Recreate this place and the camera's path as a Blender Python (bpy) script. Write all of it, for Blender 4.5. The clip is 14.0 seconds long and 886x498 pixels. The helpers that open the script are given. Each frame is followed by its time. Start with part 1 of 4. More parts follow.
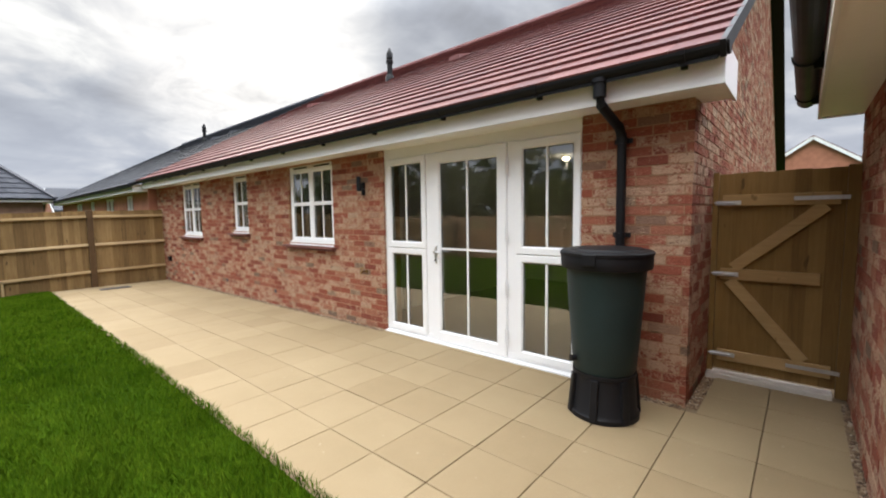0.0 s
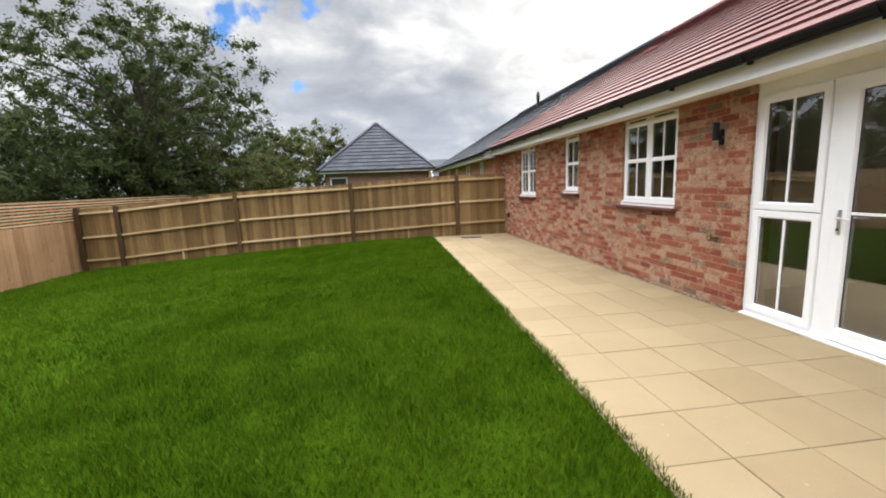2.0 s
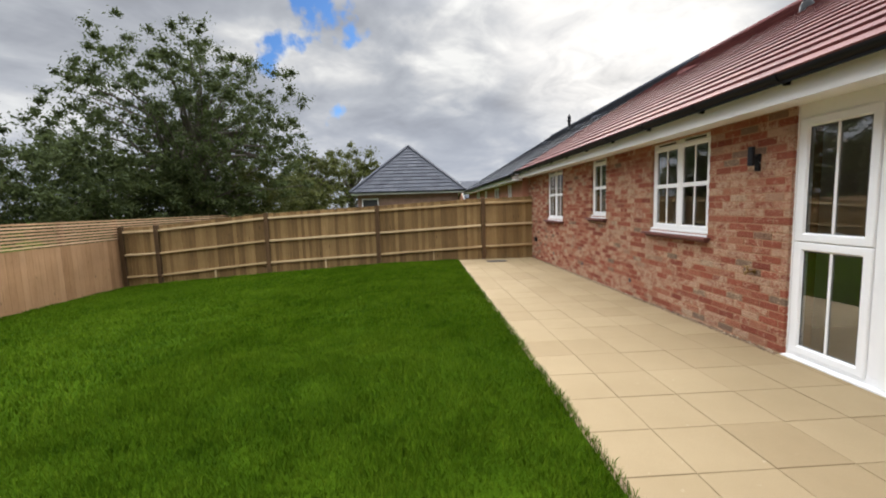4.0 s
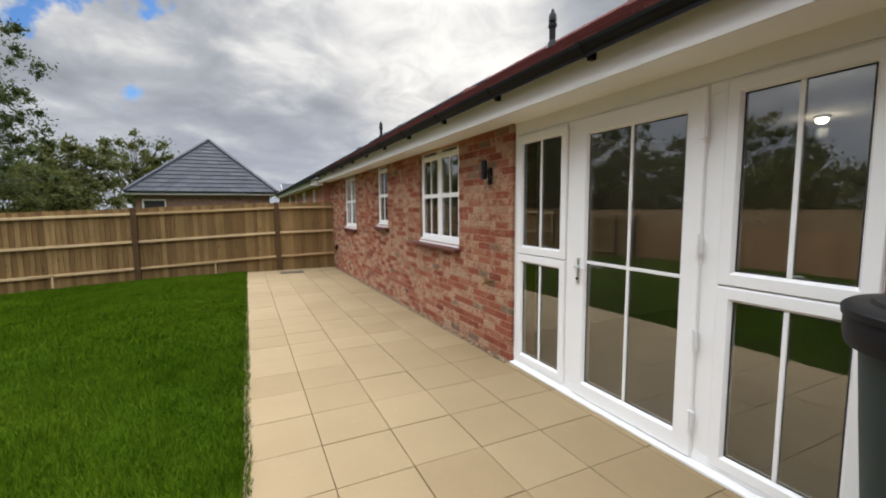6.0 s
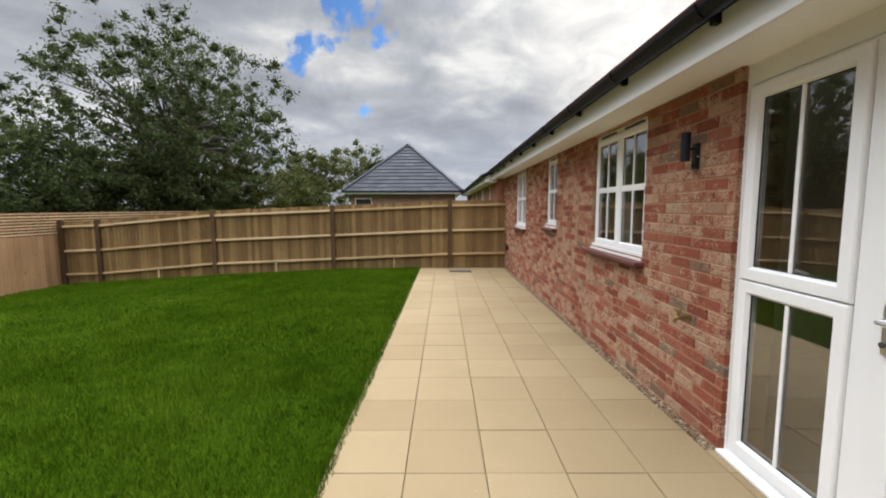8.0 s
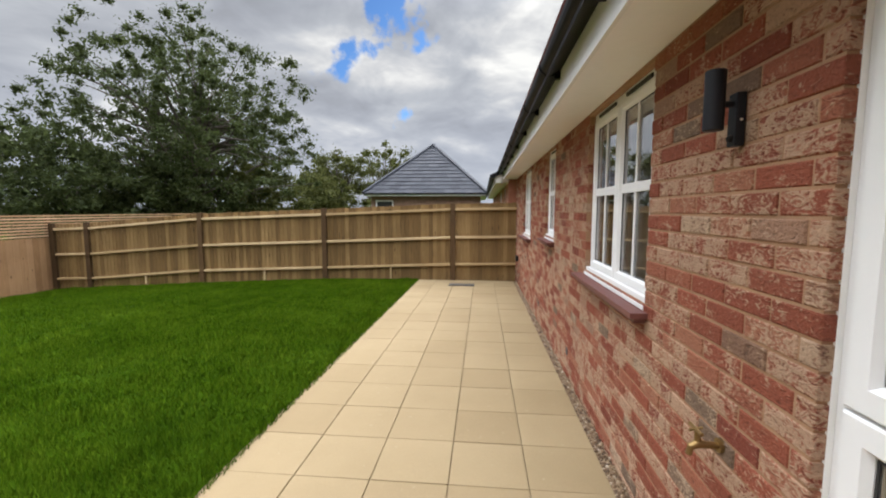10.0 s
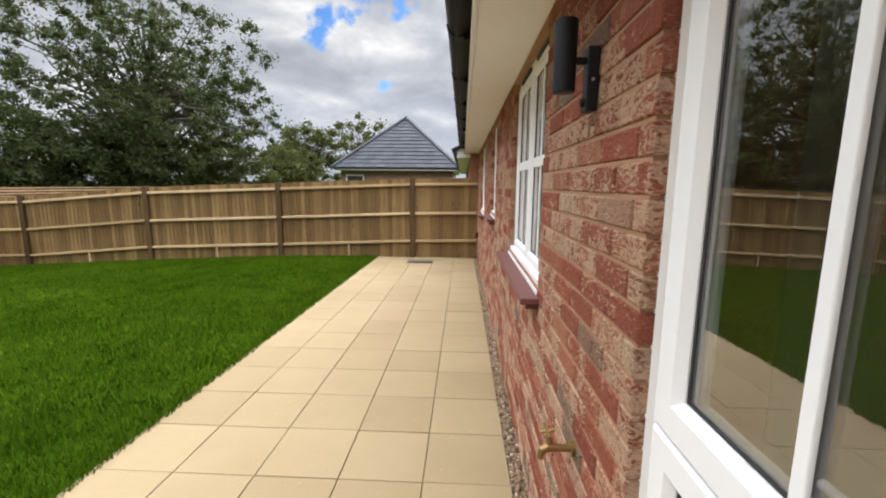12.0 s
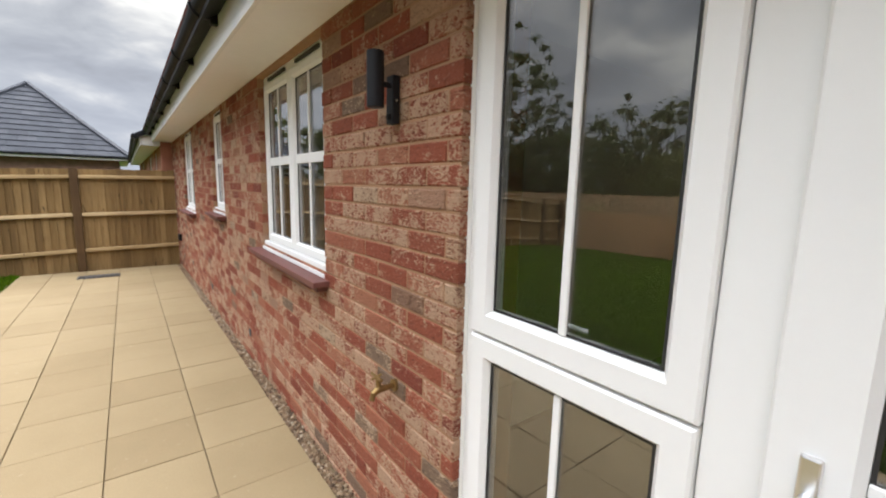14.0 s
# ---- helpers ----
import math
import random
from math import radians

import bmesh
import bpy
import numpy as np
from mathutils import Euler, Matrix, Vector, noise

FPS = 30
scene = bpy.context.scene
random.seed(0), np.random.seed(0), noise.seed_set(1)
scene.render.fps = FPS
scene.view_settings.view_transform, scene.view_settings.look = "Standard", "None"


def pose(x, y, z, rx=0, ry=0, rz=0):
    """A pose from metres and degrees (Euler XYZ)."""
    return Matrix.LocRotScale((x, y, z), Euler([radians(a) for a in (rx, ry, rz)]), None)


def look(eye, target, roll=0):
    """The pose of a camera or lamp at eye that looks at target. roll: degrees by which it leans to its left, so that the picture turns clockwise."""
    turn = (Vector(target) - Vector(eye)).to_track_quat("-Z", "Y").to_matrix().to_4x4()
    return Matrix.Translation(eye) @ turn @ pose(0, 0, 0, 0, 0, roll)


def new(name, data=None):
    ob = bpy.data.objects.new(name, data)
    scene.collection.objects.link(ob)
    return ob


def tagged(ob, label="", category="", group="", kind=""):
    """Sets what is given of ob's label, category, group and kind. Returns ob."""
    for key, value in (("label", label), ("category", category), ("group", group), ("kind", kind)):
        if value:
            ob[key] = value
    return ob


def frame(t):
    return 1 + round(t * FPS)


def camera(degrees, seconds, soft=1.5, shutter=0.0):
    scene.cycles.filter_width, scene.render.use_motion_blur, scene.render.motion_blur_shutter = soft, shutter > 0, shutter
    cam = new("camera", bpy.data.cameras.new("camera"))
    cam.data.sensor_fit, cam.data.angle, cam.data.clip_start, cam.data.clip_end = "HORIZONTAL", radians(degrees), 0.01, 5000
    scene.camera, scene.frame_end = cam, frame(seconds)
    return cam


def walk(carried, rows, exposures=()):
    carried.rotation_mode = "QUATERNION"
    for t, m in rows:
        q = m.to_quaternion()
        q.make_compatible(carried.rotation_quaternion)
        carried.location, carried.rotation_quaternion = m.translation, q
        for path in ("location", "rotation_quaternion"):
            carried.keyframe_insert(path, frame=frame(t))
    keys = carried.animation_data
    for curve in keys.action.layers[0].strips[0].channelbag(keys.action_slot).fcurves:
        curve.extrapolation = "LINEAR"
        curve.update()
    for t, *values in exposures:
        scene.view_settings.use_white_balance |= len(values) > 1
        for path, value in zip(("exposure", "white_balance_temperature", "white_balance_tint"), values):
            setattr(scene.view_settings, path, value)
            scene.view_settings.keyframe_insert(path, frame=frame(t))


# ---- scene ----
cam = camera(93.8, 14.0, soft=2.0)
EXPOSURES = [(0.0, 1.08), (0.5, 1.04), (1.5, 1.12), (2.5, 1.14), (5.0, 0.77), (6.0, 0.76), (7.5, 0.84), (10.5, 1.05), (12.0, 1.2), (13.0, 1.2), (14.0, 1.12)]
PATH = [
    (0, (0.43, 0.679, 1.449), (-0.879, 2.183, 1.286), -0.8),
    (0.5, (0.304, 0.666, 1.46), (-1.398, 1.692, 1.234), -1.5),
    (1, (0.203, 0.62, 1.43), (-1.683, 1.218, 1.138), -2.1),
    (1.5, (0.194, 0.559, 1.427), (-1.749, 0.907, 1.107), -2.1),
    (2, (0.196, 0.57, 1.427), (-1.765, 0.814, 1.117), -2.2),
    (2.5, (0.159, 0.581, 1.435), (-1.82, 0.686, 1.167), -2.4),
    (2.7, (0.132, 0.608, 1.446), (-1.853, 0.63, 1.208), -2.5),
    (4.8, (-0.061, 1.14, 1.478), (-2.032, 1.464, 1.378), 0.3),
    (5, (-0.132, 1.277, 1.471), (-2.042, 1.854, 1.335), -0.1),
    (5.5, (-0.266, 1.571, 1.489), (-2.034, 2.487, 1.304), -1.0),
    (6, (-0.292, 1.859, 1.484), (-2.091, 2.711, 1.289), -0.4),
    (6.5, (-0.399, 2.053, 1.473), (-2.302, 2.638, 1.281), 0.2),
    (7, (-0.613, 2.148, 1.489), (-2.582, 2.449, 1.306), 0.0),
    (7.5, (-0.82, 2.22, 1.473), (-2.808, 2.317, 1.276), -0.4),
    (8, (-1.138, 2.445, 1.475), (-3.128, 2.441, 1.276), -0.2),
    (8.2, (-1.287, 2.521, 1.481), (-3.277, 2.492, 1.286), -0.1),
    (10.3, (-2.588, 3.456, 1.52), (-4.567, 3.255, 1.322), 0.1),
    (10.5, (-2.635, 3.563, 1.512), (-4.613, 3.364, 1.296), 0.2),
    (11, (-2.686, 3.776, 1.519), (-4.66, 3.601, 1.251), 0.4),
    (11.5, (-2.713, 3.808, 1.519), (-4.686, 3.666, 1.22), 0.7),
    (12, (-2.716, 3.76, 1.521), (-4.691, 3.669, 1.216), 0.5),
    (12.5, (-2.661, 3.658, 1.531), (-4.639, 3.667, 1.231), 0.2),
    (13, (-2.525, 3.527, 1.53), (-4.499, 3.668, 1.242), -0.2),
    (13.5, (-2.541, 3.404, 1.518), (-4.45, 3.909, 1.199), 0.4),
    (14, (-2.567, 3.317, 1.503), (-4.139, 4.517, 1.207), 1.4),
]
walk(cam, [(t, look(eye, target, roll)) for t, eye, target, roll in PATH],
     exposures=EXPOSURES)

# ---- world, sun and sky ----
SUN_WAY = Vector((-0.86, 0.42, 0.34)).normalized()      # towards the sun behind the clouds
BLUE_WAY = Vector((-0.924, -0.174, 0.340)).normalized()  # the gap in the clouds


def nodes_of(m):
    m.use_nodes = True
    nt = m.node_tree
    nt.nodes.clear()
    return nt


def N(nt, kind, **kw):
    n = nt.nodes.new(kind)
    for k, v in kw.items():
        n.inputs[k.replace("_", " ")].default_value = v
    return n


def ramp(nt, src, stops):
    r = nt.nodes.new("ShaderNodeValToRGB")
    nt.links.new(src, r.inputs[0])
    e = r.color_ramp.elements
    while len(e) < len(stops):
        e.new(0.5)
    for el, (p, c) in zip(e, stops):
        el.position = p
        el.color = (*c, 1) if len(c) == 3 else c
    return r.outputs[0]


def grey(v):
    return (v, v, v)


def maths(nt, op, a, b=None, clamp=False):
    n = nt.nodes.new("ShaderNodeMath")
    n.operation, n.use_clamp = op, clamp
    for i, v in enumerate((a, b)):
        if v is None:
            continue
        if isinstance(v, (int, float)):
            n.inputs[i].default_value = v
        else:
            nt.links.new(v, n.inputs[i])
    return n.outputs[0]


def mixc(nt, fac, a, b, blend="MIX"):
    n = nt.nodes.new("ShaderNodeMix")
    n.data_type, n.blend_type = "RGBA", blend
    for sock, v in ((n.inputs[0], fac), (n.inputs[6], a), (n.inputs[7], b)):
        if isinstance(v, (int, float)):
            sock.default_value = v
        elif isinstance(v, tuple):
            sock.default_value = (*v, 1)
        else:
            nt.links.new(v, sock)
    return n.outputs[2]


world = bpy.data.worlds.new("sky")
scene.world = world
nt = nodes_of(world)
sky = nt.nodes.new("ShaderNodeTexSky")
sky.sky_type, sky.sun_disc = "NISHITA", False
sky.sun_elevation, sky.sun_rotation = math.asin(SUN_WAY.z), math.atan2(SUN_WAY.x, SUN_WAY.y)
tc = nt.nodes.new("ShaderNodeTexCoord")
way = tc.outputs["Generated"]


def toward(v, lo, hi, src=None):
    d = nt.nodes.new("ShaderNodeVectorMath")
    d.operation = "DOT_PRODUCT"
    nt.links.new(src or way, d.inputs[0])
    d.inputs[1].default_value = v
    m = nt.nodes.new("ShaderNodeMapRange")
    m.interpolation_type = "SMOOTHSTEP"
    m.inputs[1].default_value, m.inputs[2].default_value = lo, hi
    nt.links.new(d.outputs["Value"], m.inputs[0])
    return m.outputs[0]


# clouds lie on a flat layer, so they draw together towards the horizon
sep = nt.nodes.new("ShaderNodeSeparateXYZ")
nt.links.new(way, sep.inputs[0])
den = maths(nt, "ADD", maths(nt, "MAXIMUM", sep.outputs[2], 0.0), 0.22)
comb = nt.nodes.new("ShaderNodeCombineXYZ")
nt.links.new(maths(nt, "DIVIDE", sep.outputs[0], den), comb.inputs[0])
nt.links.new(maths(nt, "DIVIDE", sep.outputs[1], den), comb.inputs[1])
big = N(nt, "ShaderNodeTexNoise", Scale=1.35, Detail=5.0, Roughness=0.5, Distortion=0.4)
fine = N(nt, "ShaderNodeTexNoise", Scale=4.2, Detail=8.0, Roughness=0.58, Distortion=0.5)
for n in (big, fine):
    nt.links.new(comb.outputs[0], n.inputs["Vector"])
shade = maths(nt, "ADD", maths(nt, "MULTIPLY", big.outputs[0], 0.80), maths(nt, "MULTIPLY", fine.outputs[0], 0.25))
cloud = ramp(nt, shade, [(0.34, (0.155, 0.162, 0.178)), (0.45, (0.205, 0.217, 0.243)), (0.54, (0.27, 0.283, 0.307)), (0.60, (0.36, 0.365, 0.375)), (0.66, (0.50, 0.50, 0.49))])
# a bluer, darker bank of cloud lies low over the horizon
bank = nt.nodes.new("ShaderNodeMapRange")
bank.interpolation_type = "SMOOTHSTEP"
for i, v in ((1, 0.06), (2, 0.30), (3, 0.62), (4, 0.0)):
    bank.inputs[i].default_value = v
nt.links.new(sep.outputs[2], bank.inputs[0])
cloud = mixc(nt, bank.outputs[0], cloud, (0.245, 0.268, 0.318))
# the sun's glow through the layer
glow = toward(SUN_WAY, 0.955, 1.0)
cloud = mixc(nt, maths(nt, "MULTIPLY", glow, maths(nt, "MULTIPLY", fine.outputs[0], 1.5), True), cloud, (0.66, 0.64, 0.61))
# an overcast sky is several times brighter overhead than near the horizon
lift = nt.nodes.new("ShaderNodeMapRange")
lift.interpolation_type = "SMOOTHSTEP"
for i, v in ((1, 0.40), (2, 0.76), (3, 1.0), (4, 9.0)):
    lift.inputs[i].default_value = v
nt.links.new(sep.outputs[2], lift.inputs[0])
cloud_bg = N(nt, "ShaderNodeBackground", Strength=1.0)
nt.links.new(cloud, cloud_bg.inputs[0])
nt.links.new(lift.outputs[0], cloud_bg.inputs[1])
sky_bg = N(nt, "ShaderNodeBackground", Strength=0.06)
nt.links.new(mixc(nt, 1.0, sky.outputs[0], (0.42, 0.74, 1.25), "MULTIPLY"), sky_bg.inputs[0])
warp = N(nt, "ShaderNodeTexNoise", Scale=6.0, Detail=5.0, Roughness=0.55)
nt.links.new(way, warp.inputs["Vector"])
wv = nt.nodes.new("ShaderNodeVectorMath")
wv.operation = "MULTIPLY_ADD"
nt.links.new(warp.outputs["Color"], wv.inputs[0])
wv.inputs[1].default_value = (0.17, 0.17, 0.17)
off = nt.nodes.new("ShaderNodeVectorMath")
off.inputs[1].default_value = (-0.085, -0.085, -0.085)
nt.links.new(way, off.inputs[0])
nt.links.new(off.outputs[0], wv.inputs[2])
gap = toward(BLUE_WAY, 1.006, 1.018, wv.outputs[0])
mx = nt.nodes.new("ShaderNodeMixShader")
nt.links.new(gap, mx.inputs[0])
nt.links.new(cloud_bg.outputs[0], mx.inputs[1])
nt.links.new(sky_bg.outputs[0], mx.inputs[2])
wo = nt.nodes.new("ShaderNodeOutputWorld")
nt.links.new(mx.outputs[0], wo.inputs[0])

sun = new("sun", bpy.data.lights.new("sun", "SUN"))
sun.data.energy, sun.data.angle, sun.data.color = 1.1, radians(20), (1.0, 0.95, 0.87)
sun.matrix_world = look(SUN_WAY * 60, (0, 0, 0))


# ---- materials ----
def material(name, rough=0.6, metal=0.0, spec=None):
    m = bpy.data.materials.new(name)
    nt = nodes_of(m)
    b = nt.nodes.new("ShaderNodeBsdfPrincipled")
    b.inputs["Roughness"].default_value, b.inputs["Metallic"].default_value = rough, metal
    if spec is not None:
        b.inputs["Specular IOR Level"].default_value = spec
    o = nt.nodes.new("ShaderNodeOutputMaterial")
    nt.links.new(b.outputs[0], o.inputs[0])
    return m, nt, b


def coords(nt, scale=(1, 1, 1)):
    """World-sized coordinates."""
    g = nt.nodes.new("ShaderNodeNewGeometry")
    mp = nt.nodes.new("ShaderNodeMapping")
    mp.inputs["Scale"].default_value = scale
    nt.links.new(g.outputs["Position"], mp.inputs["Vector"])
    return mp.outputs[0]


def noise_tex(nt, vec, scale, detail=4, rough=0.55, dist=0.0):
    n = N(nt, "ShaderNodeTexNoise", Scale=scale, Detail=detail, Roughness=rough, Distortion=dist)
    nt.links.new(vec, n.inputs["Vector"])
    return n.outputs[0]


def bump(nt, b, height, strength=0.4, dist=0.01):
    n = N(nt, "ShaderNodeBump", Strength=strength, Distance=dist)
    nt.links.new(height, n.inputs["Height"])
    nt.links.new(n.outputs[0], b.inputs["Normal"])


def random_of(nt, joined):
    if joined:
        return nt.nodes.new("ShaderNodeNewGeometry").outputs["Random Per Island"]
    return nt.nodes.new("ShaderNodeObjectInfo").outputs["Random"]


def plain(name, colour, rough=0.5, vary=0.12, scale=6.0, metal=0.0, bumps=0.1, spec=None):
    m, nt, b = material(name, rough, metal, spec)
    v = coords(nt)
    big, small = noise_tex(nt, v, scale, 4), noise_tex(nt, v, scale * 14, 3)
    f = maths(nt, "ADD", maths(nt, "MULTIPLY", big, 0.7), maths(nt, "MULTIPLY", small, 0.3))
    lo, hi = tuple(c * (1 - vary) for c in colour), tuple(min(1, c * (1 + vary)) for c in colour)
    nt.links.new(ramp(nt, f, [(0.3, lo), (0.7, hi)]), b.inputs["Base Color"])
    nt.links.new(maths(nt, "ADD", maths(nt, "MULTIPLY", big, 0.16), rough - 0.08), b.inputs["Roughness"])
    if bumps:
        bump(nt, b, small, bumps, 0.003)
    return m


def brick_material(name, joined):
    m, nt, b = material(name, 0.86, spec=0.25)
    v = coords(nt)
    r = random_of(nt, joined)
    base = ramp(nt, r, [(0.0, (0.22, 0.056, 0.034)), (0.25, (0.33, 0.096, 0.054)), (0.5, (0.27, 0.078, 0.044)), (0.7, (0.36, 0.128, 0.074)),
                        (0.88, (0.37, 0.155, 0.090)), (0.95, (0.20, 0.135, 0.092)), (1.0, (0.40, 0.23, 0.15))])
    patch = noise_tex(nt, v, 9.0, 4, 0.6, 0.8)
    grain = noise_tex(nt, v, 95, 4, 0.6)
    crease = noise_tex(nt, coords(nt, (1, 1, 1.9)), 24, 4, 0.6, 2.4)
    # lime-washed cream smears that favour some bricks
    lean = ramp(nt, maths(nt, "FRACT", maths(nt, "MULTIPLY", r, 17.3)), [(0.0, grey(0.0)), (0.42, grey(0.03)), (0.56, grey(0.10)), (1.0, grey(0.17))])
    smear = ramp(nt, maths(nt, "ADD", maths(nt, "ADD", maths(nt, "MULTIPLY", patch, 0.45), maths(nt, "MULTIPLY", crease, 0.55)), lean),
                 [(0.575, grey(0)), (0.65, grey(1))])
    c = mixc(nt, maths(nt, "MULTIPLY", smear, 0.68), base, (0.58, 0.42, 0.28))
    c = mixc(nt, 0.35, c, ramp(nt, grain, [(0.3, grey(0.45)), (0.7, grey(1.0))]), "MULTIPLY")
    dark = ramp(nt, crease, [(0.32, grey(0.25)), (0.43, grey(1.0))])
    c = mixc(nt, 0.55, c, dark, "MULTIPLY")
    nt.links.new(c, b.inputs["Base Color"])
    bump(nt, b, maths(nt, "ADD", crease, maths(nt, "MULTIPLY", grain, 0.35)), 1.0, 0.016)
    return m


def slab_material():
    m, nt, b = material("buff_slab", 0.82, spec=0.2)
    v = coords(nt)
    r = random_of(nt, False)
    c = ramp(nt, r, [(0.0, (0.272, 0.200, 0.110)), (0.5, (0.296, 0.221, 0.124)), (1.0, (0.314, 0.236, 0.134))])
    stain = noise_tex(nt, v, 1.3, 5, 0.6)
    c = mixc(nt, 0.5, c, ramp(nt, stain, [(0.3, (0.78, 0.76, 0.72)), (0.62, grey(1.0))]), "MULTIPLY")
    grain = noise_tex(nt, v, 160, 3, 0.6)
    c = mixc(nt, 0.3, c, ramp(nt, grain, [(0.3, grey(0.62)), (0.7, grey(1.0))]), "MULTIPLY")
    spot = noise_tex(nt, v, 22, 2, 0.5)
    c = mixc(nt, ramp(nt, spot, [(0.70, grey(0)), (0.80, grey(0.22))]), c, (0.52, 0.45, 0.34))
    nt.links.new(c, b.inputs["Base Color"])
    bump(nt, b, maths(nt, "ADD", grain, noise_tex(nt, v, 30, 3)), 0.25, 0.004)
    return m


def wood_material(name, stops, joined=False, grain_axis=2, rough=0.75):
    m, nt, b = material(name, rough, spec=0.25)
    sc = [14.0, 14.0, 14.0]
    sc[grain_axis] = 0.8
    r = random_of(nt, joined)
    v = coords(nt, tuple(sc))
    add = nt.nodes.new("ShaderNodeVectorMath")
    nt.links.new(v, add.inputs[0])
    nt.links.new(maths(nt, "MULTIPLY", r, 31.0), add.inputs[1])
    g = noise_tex(nt, add.outputs[0], 2.4, 6, 0.6, 1.2)
    f = maths(nt, "ADD", maths(nt, "MULTIPLY", g, 0.62), maths(nt, "MULTIPLY", r, 0.38))
    c = ramp(nt, f, stops)
    stain = noise_tex(nt, coords(nt), 1.6, 4)
    c = mixc(nt, 0.55, c, ramp(nt, stain, [(0.32, (0.62, 0.6, 0.58)), (0.66, grey(1.0))]), "MULTIPLY")
    knot = noise_tex(nt, coords(nt, (9, 9, 3.2)), 1.7, 2, 0.4)
    c = mixc(nt, ramp(nt, knot, [(0.71, grey(0)), (0.76, grey(0.7))]), c, tuple(0.4 * k for k in stops[0][1]))
    nt.links.new(c, b.inputs["Base Color"])
    bump(nt, b, g, 0.35, 0.004)
    return m


def tile_material(name, stops, joined):
    m, nt, b = material(name, 0.7, spec=0.25)
    v = coords(nt)
    c = ramp(nt, random_of(nt, joined), stops)
    stain = noise_tex(nt, v, 2.1, 5, 0.6)
    c = mixc(nt, 0.45, c, ramp(nt, stain, [(0.3, (0.68, 0.66, 0.68)), (0.65, grey(1.0))]), "MULTIPLY")
    grain = noise_tex(nt, v, 120, 3)
    c = mixc(nt, 0.3, c, ramp(nt, grain, [(0.3, grey(0.6)), (0.7, grey(1))]), "MULTIPLY")
    nt.links.new(c, b.inputs["Base Color"])
    bump(nt, b, grain, 0.2, 0.003)
    return m


def glass_material():
    m = bpy.data.materials.new("window_glass")
    nt = nodes_of(m)
    t = N(nt, "ShaderNodeBsdfTransparent", Color=(0.74, 0.75, 0.74, 1))
    g = N(nt, "ShaderNodeBsdfGlossy", Color=(1, 1, 1, 1), Roughness=0.0)
    lw = N(nt, "ShaderNodeLayerWeight", Blend=0.5)
    fac = maths(nt, "ADD", maths(nt, "MULTIPLY", maths(nt, "POWER", lw.outputs["Facing"], 4.0), 0.80), 0.17, True)
    ripple = noise_tex(nt, coords(nt), 2.2, 1)
    bp = N(nt, "ShaderNodeBump", Strength=0.03, Distance=0.01)
    nt.links.new(ripple, bp.inputs["Height"])
    nt.links.new(bp.outputs[0], g.inputs["Normal"])
    x = nt.nodes.new("ShaderNodeMixShader")
    nt.links.new(fac, x.inputs[0])
    nt.links.new(t.outputs[0], x.inputs[1])
    nt.links.new(g.outputs[0], x.inputs[2])
    o = nt.nodes.new("ShaderNodeOutputMaterial")
    nt.links.new(x.outputs[0], o.inputs[0])
    return m


def leaf_material(name, dark, light):
    m, nt, b = material(name, 0.65, spec=0.12)
    r = random_of(nt, True)
    tone = noise_tex(nt, coords(nt), 0.55, 3)
    f = maths(nt, "ADD", maths(nt, "MULTIPLY", r, 0.55), maths(nt, "MULTIPLY", tone, 0.45))
    nt.links.new(ramp(nt, f, [(0.2, dark), (0.8, light)]), b.inputs["Base Color"])
    tr = nt.nodes.new("ShaderNodeBsdfTranslucent")
    tr.inputs[0].default_value = (*[c * 1.3 for c in light], 1)
    x = nt.nodes.new("ShaderNodeMixShader")
    x.inputs[0].default_value = 0.22
    nt.links.new(b.outputs[0], x.inputs[1])
    nt.links.new(tr.outputs[0], x.inputs[2])
    nt.links.new(x.outputs[0], [n for n in nt.nodes if n.type == "OUTPUT_MATERIAL"][0].inputs[0])
    return m


def grass_material(name, blades):
    m, nt, b = material(name, 0.9, spec=0.02)
    v = coords(nt)
    patch, mid = noise_tex(nt, v, 0.55, 4, 0.6), noise_tex(nt, v, 3.5, 4, 0.65)
    f = maths(nt, "ADD", maths(nt, "MULTIPLY", patch, 0.5), maths(nt, "MULTIPLY", mid, 0.5))
    if blades:
        f = maths(nt, "ADD", maths(nt, "MULTIPLY", f, 0.75), maths(nt, "MULTIPLY", random_of(nt, True), 0.25))
        stops = [(0.32, (0.020, 0.048, 0.0015)), (0.48, (0.042, 0.086, 0.0030)), (0.68, (0.092, 0.140, 0.009))]
    else:
        stops = [(0.35, (0.018, 0.040, 0.0012)), (0.65, (0.036, 0.070, 0.002))]
    nt.links.new(ramp(nt, f, stops), b.inputs["Base Color"])
    if not blades:
        bump(nt, b, noise_tex(nt, v, 60, 4), 0.8, 0.03)
    return m


def gravel_material():
    m, nt, b = material("pebble", 0.8)
    nt.links.new(ramp(nt, random_of(nt, True), [(0.0, (0.07, 0.042, 0.024)), (0.4, (0.17, 0.105, 0.056)), (0.8, (0.26, 0.18, 0.105)), (1.0, (0.42, 0.35, 0.26))]), b.inputs["Base Color"])
    return m


